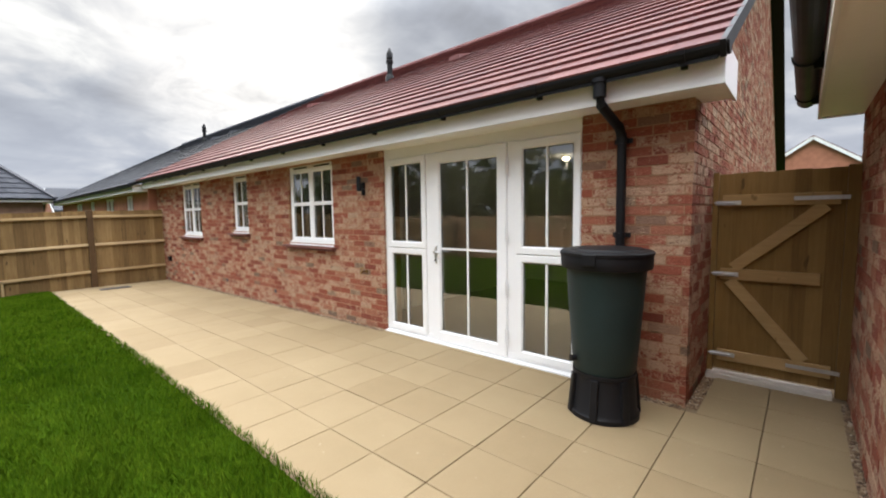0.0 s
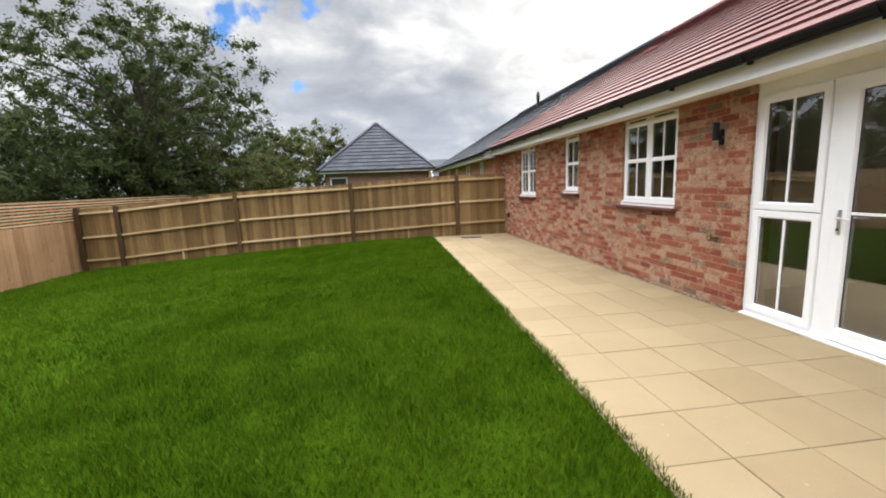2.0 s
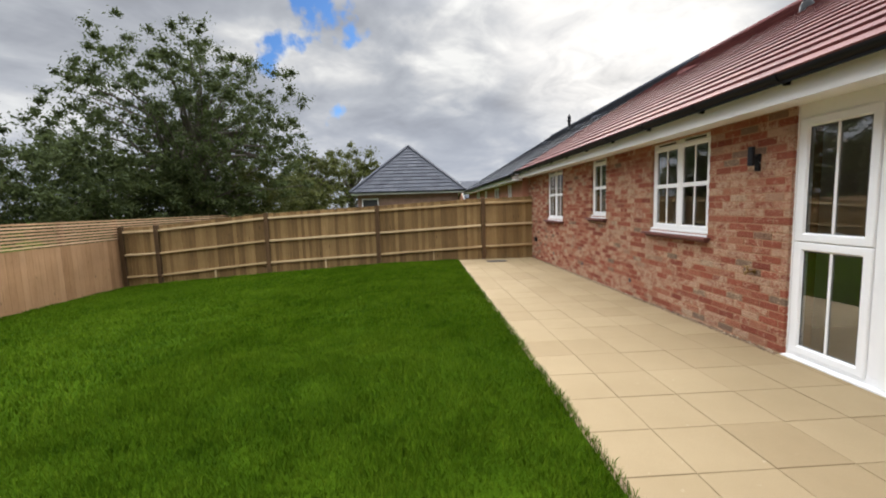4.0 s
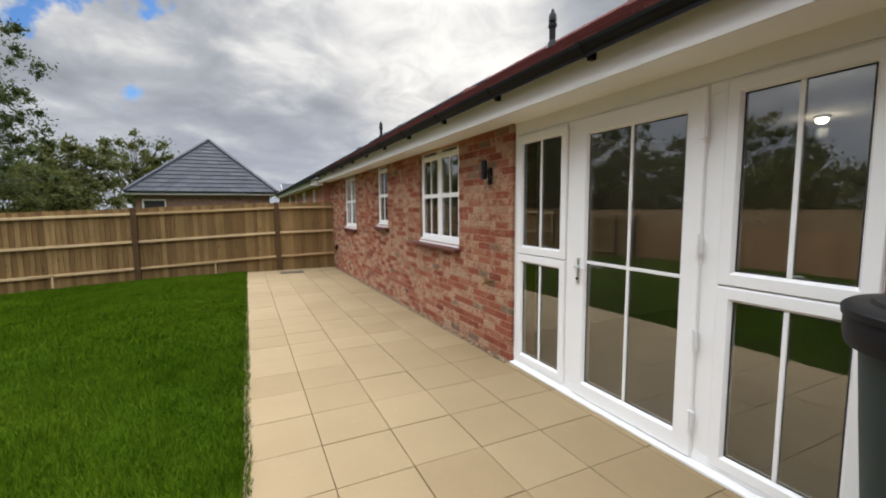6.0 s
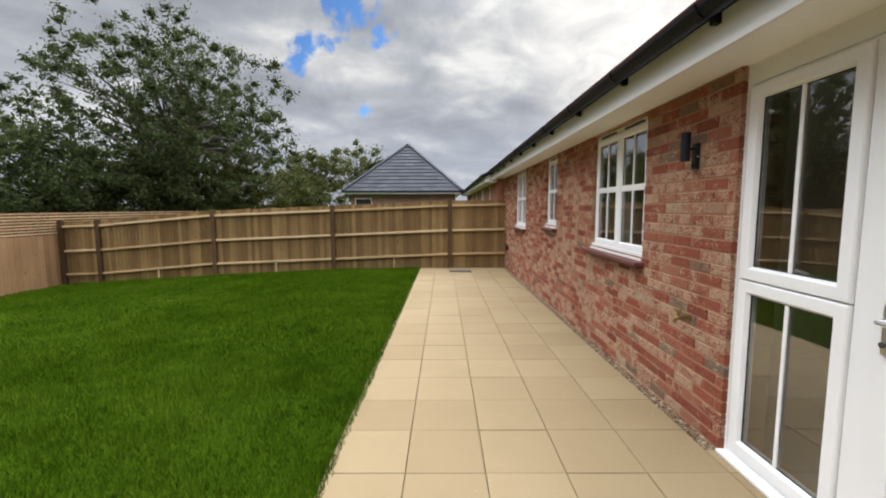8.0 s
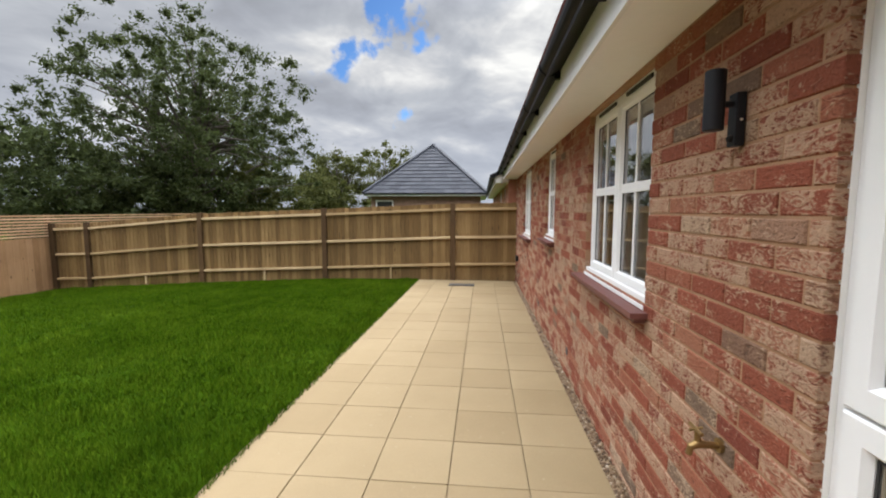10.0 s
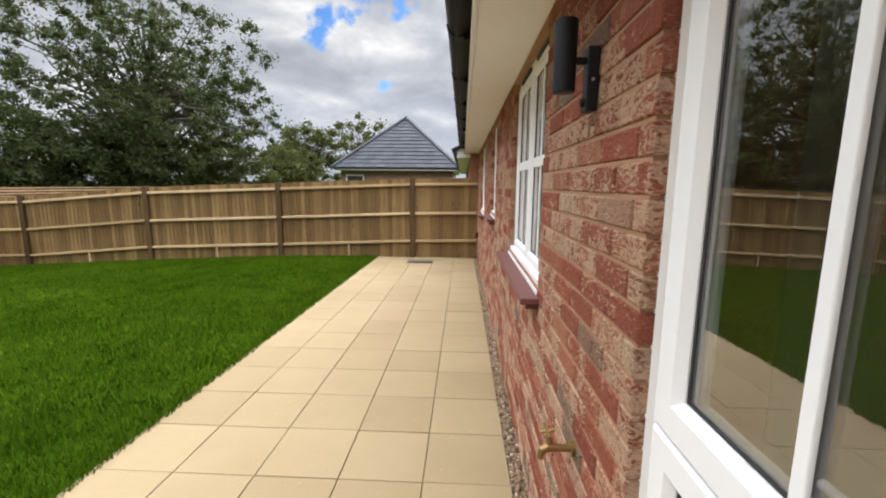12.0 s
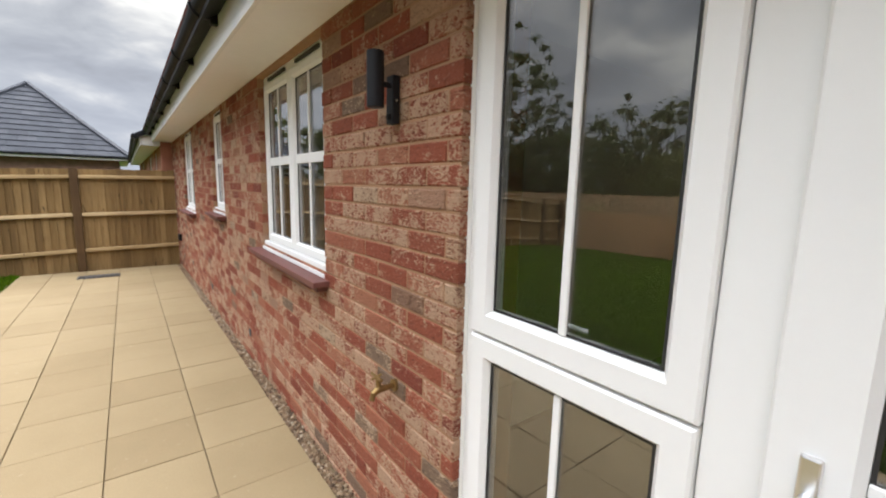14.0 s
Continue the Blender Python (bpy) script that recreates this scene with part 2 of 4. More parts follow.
BRICK, BRICK_J = brick_material("brick_single", False), brick_material("brick_course", True)
MORTAR = plain("mortar", (0.36, 0.205, 0.115), 0.9, 0.16, 9, bumps=0.4)
SLAB = slab_material()
JOINT = plain("joint_sand", (0.17, 0.118, 0.065), 0.95, 0.3, 12, bumps=0.5)
PEBBLE = gravel_material()
PVC = plain("white_upvc", (0.79, 0.79, 0.78), 0.5, 0.02, 2.0, bumps=0.0, spec=0.35)
SOFFIT = plain("white_soffit", (0.87, 0.86, 0.83), 0.4, 0.04, 1.5, bumps=0.03)
GASKET = plain("black_gasket", (0.02, 0.02, 0.02), 0.6, 0.1)
GLASS = glass_material()
BLACK = plain("black_plastic", (0.008, 0.008, 0.009), 0.5, 0.2, 5, bumps=0.05, spec=0.2)
LAMP_BLACK = plain("black_powder_coat", (0.012, 0.013, 0.016), 0.5, 0.15, 20, bumps=0.1, spec=0.25)
BUTT = plain("dark_green_plastic", (0.014, 0.026, 0.025), 0.5, 0.18, 4, bumps=0.12, spec=0.25)
CHROME = plain("satin_chrome", (0.78, 0.78, 0.78), 0.34, 0.05, 30, metal=1.0, bumps=0.02)
GALV = plain("galvanised_steel", (0.50, 0.51, 0.52), 0.45, 0.15, 25, metal=0.9, bumps=0.1)
BRASS = plain("brass", (0.30, 0.20, 0.085), 0.5, 0.2, 40, metal=1.0, bumps=0.1)
SILL = plain("plum_tile_sill", (0.15, 0.055, 0.046), 0.55, 0.18, 12, bumps=0.15)
CONCRETE = plain("pale_concrete", (0.50, 0.46, 0.40), 0.85, 0.15, 8, bumps=0.35)
GRATE = plain("cast_iron", (0.05, 0.045, 0.045), 0.6, 0.25, 18, bumps=0.3)
ROOM = plain("painted_plaster", (0.70, 0.68, 0.63), 0.85, 0.04, 2, bumps=0.05)
CARPET = plain("grey_carpet", (0.26, 0.24, 0.215), 0.95, 0.12, 30, bumps=0.5)
CURTAIN = plain("grey_curtain", (0.50, 0.50, 0.49), 0.9, 0.1, 12, bumps=0.2)
BOARD = wood_material("feather_edge_board", [(0.12, (0.090, 0.050, 0.017)), (0.45, (0.190, 0.115, 0.043)), (0.8, (0.31, 0.200, 0.085))])
BOARD_J = wood_material("feather_edge_row", [(0.12, (0.090, 0.050, 0.017)), (0.45, (0.190, 0.115, 0.043)), (0.8, (0.31, 0.200, 0.085))], True)
RAIL = wood_material("arris_rail", [(0.12, (0.28, 0.185, 0.08)), (0.5, (0.45, 0.32, 0.165)), (0.9, (0.58, 0.44, 0.26))], False, 1)
SLAT = wood_material("trellis_slat", [(0.12, (0.32, 0.19, 0.095)), (0.5, (0.47, 0.30, 0.17)), (0.9, (0.58, 0.40, 0.25))], False, 0)
PINK_BOARD = wood_material("reddish_board", [(0.12, (0.20, 0.105, 0.045)), (0.5, (0.34, 0.195, 0.095)), (0.9, (0.44, 0.275, 0.15))])
POST = wood_material("dark_post", [(0.12, (0.042, 0.023, 0.009)), (0.5, (0.082, 0.045, 0.018)), (0.9, (0.130, 0.075, 0.032))])
GATE_WOOD = wood_material("gate_board", [(0.12, (0.115, 0.062, 0.017)), (0.5, (0.205, 0.118, 0.036)), (0.9, (0.28, 0.17, 0.06))])
GATE_RAIL = wood_material("gate_ledge", [(0.12, (0.27, 0.16, 0.06)), (0.5, (0.38, 0.245, 0.105)), (0.9, (0.47, 0.32, 0.155))], False, 0)
RED = [(0.0, (0.115, 0.038, 0.036)), (0.4, (0.150, 0.047, 0.043)), (0.75, (0.175, 0.062, 0.053)), (1.0, (0.130, 0.048, 0.046))]
SLATE = [(0.0, (0.036, 0.039, 0.049)), (0.5, (0.047, 0.051, 0.062)), (1.0, (0.062, 0.065, 0.076))]
RED_TILE, RED_TILE_J = tile_material("red_tile_single", RED, False), tile_material("red_tile_course", RED, True)
GREY_TILE = tile_material("grey_tile_course", SLATE, True)
FAR_BRICK = plain("far_brick", (0.36, 0.15, 0.09), 0.9, 0.25, 3, bumps=0.2)
DARK_BRICK = plain("brown_brick", (0.20, 0.12, 0.085), 0.9, 0.25, 5, bumps=0.2)
LEAF = leaf_material("dark_leaf", (0.015, 0.024, 0.007), (0.076, 0.096, 0.031))
LEAF_LIGHT = leaf_material("hedge_leaf", (0.024, 0.034, 0.008), (0.105, 0.112, 0.030))
BARK = plain("bark", (0.07, 0.055, 0.042), 0.9, 0.3, 7, bumps=0.7)
GRASS, BLADE = grass_material("turf", False), grass_material("grass_blade", True)
LIT = bpy.data.materials.new("lit_bulb")
nt = nodes_of(LIT)
em = N(nt, "ShaderNodeEmission", Color=(1.0, 0.86, 0.6, 1), Strength=16.0)
nt.links.new(em.outputs[0], nt.nodes.new("ShaderNodeOutputMaterial").inputs[0])


# ---- mesh helpers ----
class Shape:
    """Gathers boxes, rods, sheets and turned profiles into one mesh."""

    def __init__(self):
        self.v, self.f = [], []

    def add(self, verts, faces):
        k = len(self.v)
        self.v += [tuple(p) for p in verts]
        self.f += [tuple(i + k for i in q) for q in faces]
        return self

    def box(self, x0, y0, z0, x1, y1, z1):
        x0, x1, y0, y1, z0, z1 = min(x0, x1), max(x0, x1), min(y0, y1), max(y0, y1), min(z0, z1), max(z0, z1)
        return self.add([(x0, y0, z0), (x1, y0, z0), (x1, y1, z0), (x0, y1, z0), (x0, y0, z1), (x1, y0, z1), (x1, y1, z1), (x0, y1, z1)],
                        [(0, 3, 2, 1), (4, 5, 6, 7), (0, 1, 5, 4), (1, 2, 6, 5), (2, 3, 7, 6), (3, 0, 4, 7)])

    def beam(self, a, b, w, h, up=(0, 0, 1)):
        """A bar of width w and height h from a to b."""
        a, b = Vector(a), Vector(b)
        d = (b - a).normalized()
        s = d.cross(Vector(up)).normalized() * (w / 2)
        u = s.cross(d).normalized() * (h / 2)
        return self.add([a - s - u, a + s - u, a + s + u, a - s + u, b - s - u, b + s - u, b + s + u, b - s + u],
                        [(0, 1, 2, 3), (7, 6, 5, 4), (0, 4, 5, 1), (1, 5, 6, 2), (2, 6, 7, 3), (3, 7, 4, 0)])

    def turned(self, c, profile, n=32):
        """A profile of (radius, height) turned round the upright through c."""
        k = len(self.v)
        for r, z in profile:
            self.v += [(c[0] + r * math.cos(2 * math.pi * i / n), c[1] + r * math.sin(2 * math.pi * i / n), c[2] + z) for i in range(n)]
        for j in range(len(profile) - 1):
            for i in range(n):
                a, b = k + j * n + i, k + j * n + (i + 1) % n
                self.f.append((a, b, b + n, a + n))
        self.f.append(tuple(k + i for i in reversed(range(n))))
        self.f.append(tuple(k + (len(profile) - 1) * n + i for i in range(n)))
        return self

    def tube(self, pts, radii, n=10):
        k = len(self.v)
        pts = [Vector(p) for p in pts]
        for i, p in enumerate(pts):
            d = (pts[min(i + 1, len(pts) - 1)] - pts[max(i - 1, 0)]).normalized()
            s = d.cross(Vector((0.31, 0.17, 0.93) if abs(d.z) < 0.95 else (1, 0, 0))).normalized()
            u = s.cross(d)
            r = radii[i] if isinstance(radii, (list, tuple)) else radii
            self.v += [tuple(p + r * (math.cos(2 * math.pi * j / n) * s + math.sin(2 * math.pi * j / n) * u)) for j in range(n)]
        for i in range(len(pts) - 1):
            for j in range(n):
                a, b = k + i * n + j, k + i * n + (j + 1) % n
                self.f.append((a, b, b + n, a + n))
        self.f.append(tuple(k + j for j in reversed(range(n))))
        self.f.append(tuple(k + (len(pts) - 1) * n + j for j in range(n)))
        return self

    def mesh(self, name, mat, shift=(0, 0, 0), smooth=False):
        me = bpy.data.meshes.new(name)
        s = Vector(shift)
        me.from_pydata([Vector(p) - s for p in self.v], [], self.f)
        me.materials.append(mat)
        if smooth:
            me.shade_smooth()
        return me


def base_of(ob):
    p = Vector((0, 0, 0))
    while ob:
        p += ob.location
        ob = ob.parent
    return p


def thing(name, place, label, category, group="", kind=""):
    ob = tagged(new(name), label, category, group, kind)
    ob.location = place
    ob.empty_display_size = 0.1
    return ob


def part(name, shape, mat, parent=None, label="", bevel=0.0, smooth=False):
    """One mesh in world places, hung under its thing."""
    ob = new(name, shape.mesh(name, mat, base_of(parent), smooth))
    ob.parent = parent
    if label:
        ob["label"] = label
    if bevel:
        bv = ob.modifiers.new("edge", "BEVEL")
        bv.width, bv.segments, bv.limit_method = bevel, 2, "ANGLE"
    if smooth:
        sm = ob.modifiers.new("split", "EDGE_SPLIT")
        sm.split_angle = radians(38)
    return ob


def structure(name, shape, mat, label, category, bevel=0.0):
    return tagged(part(name, shape, mat, None, "", bevel), label, category, "", "structure")


def piece(name, mesh, place, parent, turn=(0, 0, 0)):
    ob = new(name, mesh)
    ob.parent = parent
    ob.location = Vector(place) - base_of(parent)
    ob.rotation_euler = turn
    return ob


def B(*a):
    return Shape().box(*a)


def quick_mesh(name, verts, tris, mat):
    """A large mesh from arrays of vertices and of faces of equal size."""
    me = bpy.data.meshes.new(name)
    k = tris.shape[1]
    me.vertices.add(len(verts))
    me.vertices.foreach_set("co", verts.astype(np.float32).ravel())
    me.loops.add(tris.size)
    me.loops.foreach_set("vertex_index", tris.astype(np.int32).ravel())
    me.polygons.add(len(tris))
    me.polygons.foreach_set("loop_start", np.arange(0, tris.size, k, dtype=np.int32))
    me.update(calc_edges=True)
    me.materials.append(mat)
    return me


# ---- plan ----
WALL_Y = 4.115
DOOR = (-3.535, -1.0, 0.0, 2.26)
WINDOWS = [(-10.82, -9.62, 1.06, 2.245), (-7.98, -7.31, 1.19, 2.245), (-5.84, -4.62, 1.05, 2.235)]
CORNER_X, GARAGE_X, GATE_Y = -0.18, 0.74, 4.98
LAWN_Y, FENCE_X, SIDE_FENCE_Y, END_X = 1.80, -12.28, -7.95, -12.75


def along(y, table):
    return float(np.interp(y, [p[0] for p in table], [p[1] for p in table]))


LAWN = [(-7.95, -0.46), (-6.9, -0.37), (-3.75, -0.19), (-0.53, -0.04), (1.77, 0.0), (1.81, -0.05)]
FENCE_TOP = [(-7.9, 1.135), (-6.9, 1.165), (-3.75, 1.42), (-0.53, 1.54), (2.61, 1.665), (4.1, 1.69)]


def fall(x):
    """The paving and the lawn drop gently from the door towards the far fence."""
    return -0.017 * np.clip(-3.765 - x, 0.0, 9.0)


def far(x, y):
    return 1.11 * x + 0.3, 1.11 * y + 0.0345 * x - 0.15


# ground, one sheet to the horizon
xs = [-900, -300, -100, -50, -30, -20, -15] + [-13 + 0.25 * i for i in range(61)] + [4, 10, 30, 100, 300, 900]
ys = [-900, -300, -100, -40, -20, -12, -10] + [-7.95 + 0.25 * i for i in range(39)] + [1.77, 1.81, 6, 12, 30, 100, 300, 900]
rng = np.random.default_rng(4)
verts = np.array([(x, y, along(y, LAWN) + fall(x) + (0.012 * noise.noise((x * 0.9, y * 0.9, 3)) if -12.2 < x < 2 and -7.9 < y < 1.6 else 0)) for y in ys for x in xs])
w = len(xs)
quads = np.array([(j * w + i, j * w + i + 1, (j + 1) * w + i + 1, (j + 1) * w + i) for j in range(len(ys) - 1) for i in range(w - 1)])
tagged(new("ground", quick_mesh("ground", verts, quads, GRASS)), "green turf sloping gently down from the patio", "lawn", "", "structure")


# ---- house walls ----
def solid_runs(u0, u1, z0, z1, holes, grow=0.0):
    """The stretches of u0..u1 that are free of openings between z0 and z1."""
    runs, zc = [(u0, u1)], (z0 + z1) / 2
    for a, b, c, d in holes:
        if c - grow < zc < d + grow:
            runs = [r for s, e in runs for r in ((s, min(e, a - grow)), (max(s, b + grow), e)) if r[1] - r[0] > 0.001]
    return runs


def wall_shape(u0, u1, z0, z1, holes, put):
    s = Shape()
    cuts = sorted({z0, z1, *[h[2] for h in holes], *[h[3] for h in holes]})
    cuts = [c for c in cuts if z0 <= c <= z1]
    for a, b in zip(cuts, cuts[1:]):
        for p, q in solid_runs(u0, u1, a, b, holes):
            s.box(*put(p, q, a, b))
    return s


def brick_layout(u0, u1, z0, z1, holes, seed):
    r = random.Random(seed)
    out, i, z = [], 0, z0
    while z < z1 - 0.03:
        top = min(z + 0.065, z1)
        for p, q in solid_runs(u0, u1, z, top, holes):
            u = math.floor((p - 0.1) / 0.225) * 0.225 + (0.1125 if i % 2 else 0)
            while u < q:
                a, b = max(u, p), min(u + 0.215, q)
                if b - a > 0.03:
                    out.append((a, b, z, top, r.uniform(-0.0018, 0.0018)))
                u += 0.225
        z, i = z + 0.075, i + 1
    return out


holes = [DOOR] + WINDOWS
grown = [(a - 0.006, b + 0.006, c, d) for a, b, c, d in holes]
wall_south = structure("wall_south", wall_shape(END_X, CORNER_X - 0.007, -0.30, 2.40, grown, lambda p, q, a, b: (p, WALL_Y + 0.0055, a, q, WALL_Y + 0.28, b)),
                       MORTAR, "red multi brick wall with cream smears and buff mortar", "brick wall")
south = brick_layout(END_X + 0.02, CORNER_X, -0.22, 2.255, holes, 3)
NEAR = (-5.36, -3.40)
joined = Shape()
for a, b, c, d, o in south:
    if not NEAR[0] < (a + b) / 2 < NEAR[1]:
        joined.box(a, WALL_Y + o, c, b, WALL_Y + 0.10, d)
tagged(part("brickwork", joined, BRICK_J, wall_south), kind="stuff")

gable = Shape()
gx0, gx1 = CORNER_X - 0.25, CORNER_X - 0.0055
prof = [(4.40, -0.15), (14.9, -0.15), (14.9, 2.6), (9.5, 5.66), (4.40, 2.75)]
gable.add([(x, y, z) for x in (gx0, gx1) for y, z in prof],
          [(4, 3, 2, 1, 0), (5, 6, 7, 8, 9)] + [(i, (i + 1) % 5, (i + 1) % 5 + 5, i + 5) for i in range(5)])
wall_east = structure("wall_east", gable, MORTAR, "red brick gable wall beside the side passage", "brick wall")
joined = Shape()
for a, b, c, d, o in brick_layout(4.215, 14.9, -0.07, 5.5, [], 5):
    limit = 2.42 + 0.577 * (min(a, 19.0 - b) - 3.72) - 0.08
    if d < limit:
        joined.box(CORNER_X - 0.09, a, c, CORNER_X + o, b, d)
tagged(part("brickwork", joined, BRICK_J, wall_east), kind="stuff")
structure("wall_north", B(END_X, 14.65, -0.15, gx0, 14.9, 2.5), FAR_BRICK, "red brick rear wall of the bungalow", "brick wall")

# ---- roof: 30 degree pitch ----
PITCH = radians(30)
EAVE_Y, EAVE_Z, RIDGE_Y = 3.70, 2.43, 9.5
RIDGE_Z = EAVE_Z + (RIDGE_Y - EAVE_Y) * math.tan(PITCH)


def deck(x0, x1, ey, ez, ry, rz, thick=0.07):
    far = 2 * ry - ey
    p = [(ey, ez), (ry, rz), (far, ez), (far, ez - thick), (ry, rz - thick * 1.2), (ey, ez - thick)]
    return Shape().add([(x, y, z) for x in (x0, x1) for y, z in p],
                       [(0, 1, 4, 5), (1, 2, 3, 4), (11, 10, 7, 6), (10, 9, 8, 7)] + [(i, i + 6, (i + 1) % 6 + 6, (i + 1) % 6) for i in range(6)])


roof = structure("roof", deck(END_X + 0.06, 0.0, EAVE_Y, EAVE_Z, RIDGE_Y, RIDGE_Z), BLACK, "pitched roof of red concrete tiles in level courses", "roof")
TILE_W, GAUGE, TILE_T = 0.30, 0.31, 0.030


def tile_shape(width=0.2985, length=0.38):
    """A tile about its lower edge's middle: flat pan with a thick nose."""
    s = Shape()
    h = width / 2
    rise = 0.030
    s.add([(-h, 0, rise - TILE_T + 0.01), (h, 0, rise - TILE_T + 0.01), (h, length, 0), (-h, length, 0),
           (-h, 0, rise + 0.012), (h, 0, rise + 0.012), (h, length, 0.012), (-h, length, 0.012)],
          [(0, 3, 2, 1), (4, 5, 6, 7), (0, 1, 5, 4), (1, 2, 6, 5), (2, 3, 7, 6), (3, 0, 4, 7)])
    return s


def tile_places(x0, x1, ey, ez, ry, pitch, flip=1):
    run = (ry - ey) / math.cos(pitch)
    n = math.ceil(run / GAUGE)
    cols = int(round((x1 - x0) / TILE_W))
    for i in range(n):
        s = min(i * GAUGE - 0.03, run - 0.33)
        for j in range(cols):
            yield i, Vector((x0 + (j + 0.5) * (x1 - x0) / cols, ey + flip * s * math.cos(pitch), ez + s * math.sin(pitch) + 0.004))


def joined_tiles(places, pitch, flip=1):
    t = tile_shape()
    m = Matrix.Rotation(0 if flip > 0 else math.pi, 3, "Z") @ Matrix.Rotation(pitch, 3, "X")
    local = [m @ Vector(p) for p in t.v]
    out = Shape()
    for p in places:
        out.add([p + q for q in local], t.f)
    return out


upper = [p for i, p in tile_places(END_X + 0.06, 0.04, EAVE_Y, EAVE_Z, RIDGE_Y, PITCH) if i >= 7]
tagged(part("tiling", joined_tiles(upper, PITCH), RED_TILE_J, roof), kind="stuff")
ridge = Shape()
for i in range(28):
    x = END_X + 0.06 + i * 0.453
    ridge.tube([(x, RIDGE_Y, RIDGE_Z - 0.02), (x + 0.45, RIDGE_Y, RIDGE_Z - 0.015)], 0.115, 12)
part("ridge_capping", ridge, RED_TILE_J, roof)
verge = Shape()
verge.beam((0.03, EAVE_Y - 0.04, EAVE_Z - 0.03), (0.03, RIDGE_Y, RIDGE_Z - 0.02), 0.03, 0.10)
part("verge", verge, BLACK, roof, "dark verge capping")
tagged(part("roof_underlay", B(END_X + 0.1, 4.42, 2.43, gx0 - 0.01, 14.6, 2.46), ROOM, roof))

# eaves
fascia = structure("fascia", B(END_X + 0.04, 3.790, 2.235, 0.03, 3.812, 2.41).box(0.008, 3.815, 2.235, 0.03, 4.36, 2.50), PVC, "white plastic fascia board under the gutter", "fascia", 0.003)
structure("soffit", B(END_X + 0.04, 3.812, 2.256, 0.005, 4.36, 2.268), SOFFIT, "white boarded soffit under the eaves", "soffit")


def gutter(x0, x1, y, z, axis=0):
    """Half-round gutter with brackets and joints; axis 1 runs along y."""
    def at(u, d, h):
        return (u, y + d, z + h) if axis == 0 else (y + d, u, z + h)
    g = thing("gutter", at((x0 + x1) / 2, 0, 0), "black half-round plastic gutter along the eaves", "gutter")
    arc = [(0.062 * math.cos(a), 0.062 * math.sin(a)) for a in [math.pi + math.pi * i / 10 for i in range(11)]]
    inner = [(0.056 * math.cos(a), 0.056 * math.sin(a)) for a in [2 * math.pi - math.pi * i / 10 for i in range(11)]]
    loop = arc + inner
    n = len(loop)
    s = Shape().add([at(u, d, h) for u in (x0, x1) for d, h in loop], [(i, (i + 1) % n, (i + 1) % n + n, i + n) for i in range(n)])
    for u in (x0, x1):
        s.add([at(u, d, h) for d, h in arc], [tuple(range(11))])
    part("channel", s, BLACK, g)
    side = 1 if axis == 0 else (1 if y < GARAGE_X else -1)
    k = max(2, int((x1 - x0) / 0.92))
    for i in range(k):
        u = x0 + 0.25 + i * (x1 - x0 - 0.5) / (k - 1)
        b = Shape()
        big = [(0.072 * math.cos(a), 0.072 * math.sin(a)) for a in [math.pi + math.pi * j / 8 for j in range(9)]]
        small = [(0.063 * math.cos(a), 0.063 * math.sin(a)) for a in [2 * math.pi - math.pi * j / 8 for j in range(9)]]
        lp = big + small
        m = len(lp)
        b.add([at(u + e, d, h) for e in (-0.02, 0.02) for d, h in lp],
              [(j, (j + 1) % m, (j + 1) % m + m, j + m) for j in range(m)] + [tuple(range(m)), tuple(reversed(range(m, 2 * m)))])
        c = [at(u - 0.018, side * 0.03, -0.085), at(u + 0.018, side * 0.098, 0.0)]
        b.box(*c[0], *c[1])
        part("bracket", b, BLACK, g)
    return g


gutter(END_X + 0.04, 0.06, 3.722, 2.443)

# downpipe with its offset at the top
pipe = thing("downpipe", (-0.66, 4.06, 0.0), "black round downpipe on the brick wall", "downpipe")
part("outlet", Shape().turned((-0.71, 3.715, 2.27), [(0.045, 0), (0.045, 0.10), (0.055, 0.10), (0.055, 0.13)], 16), BLACK, pipe, smooth=True)
part("swan_neck", Shape().tube([(-0.71, 3.715, 2.30), (-0.705, 3.73, 2.22), (-0.67, 4.02, 2.10), (-0.66, 4.06, 2.02)], 0.036, 14), BLACK, pipe, smooth=True)
part("pipe", Shape().tube([(-0.66, 4.06, 2.06), (-0.66, 4.06, 0.02)], 0.034, 14), BLACK, pipe, smooth=True)
for z in (1.98, 1.25, 0.5):
    part("clip", Shape().turned((-0.66, 4.06, z), [(0.041, 0), (0.041, 0.045)], 16).box(-0.725, 4.085, z + 0.005, -0.595, 4.113, z + 0.04), BLACK, pipe)

# ---- roof furniture ----
def flue(x, y, z, name="roof_vent"):
    v = thing(name, (x, y, z), "black plastic vent terminal standing out of the roof", "roof vent", "roof vents")
    part("collar", Shape().turned((x, y, z - 0.15), [(0.12, 0), (0.10, 0.2), (0.07, 0.26)], 20), BLACK, v, smooth=True)
    part("stack", Shape().turned((x, y, z), [(0.062, 0), (0.062, 0.36), (0.085, 0.37), (0.085, 0.43), (0.055, 0.45)], 20), BLACK, v, smooth=True)
    part("cowl", Shape().turned((x, y, z + 0.45), [(0.05, 0), (0.075, 0.02), (0.075, 0.14), (0.05, 0.18), (0.03, 0.24), (0.02, 0.26)], 20), BLACK, v, smooth=True)


def on_roof(y, ey=EAVE_Y, ez=EAVE_Z):
    return ez + (y - ey) * math.tan(PITCH) + 0.03


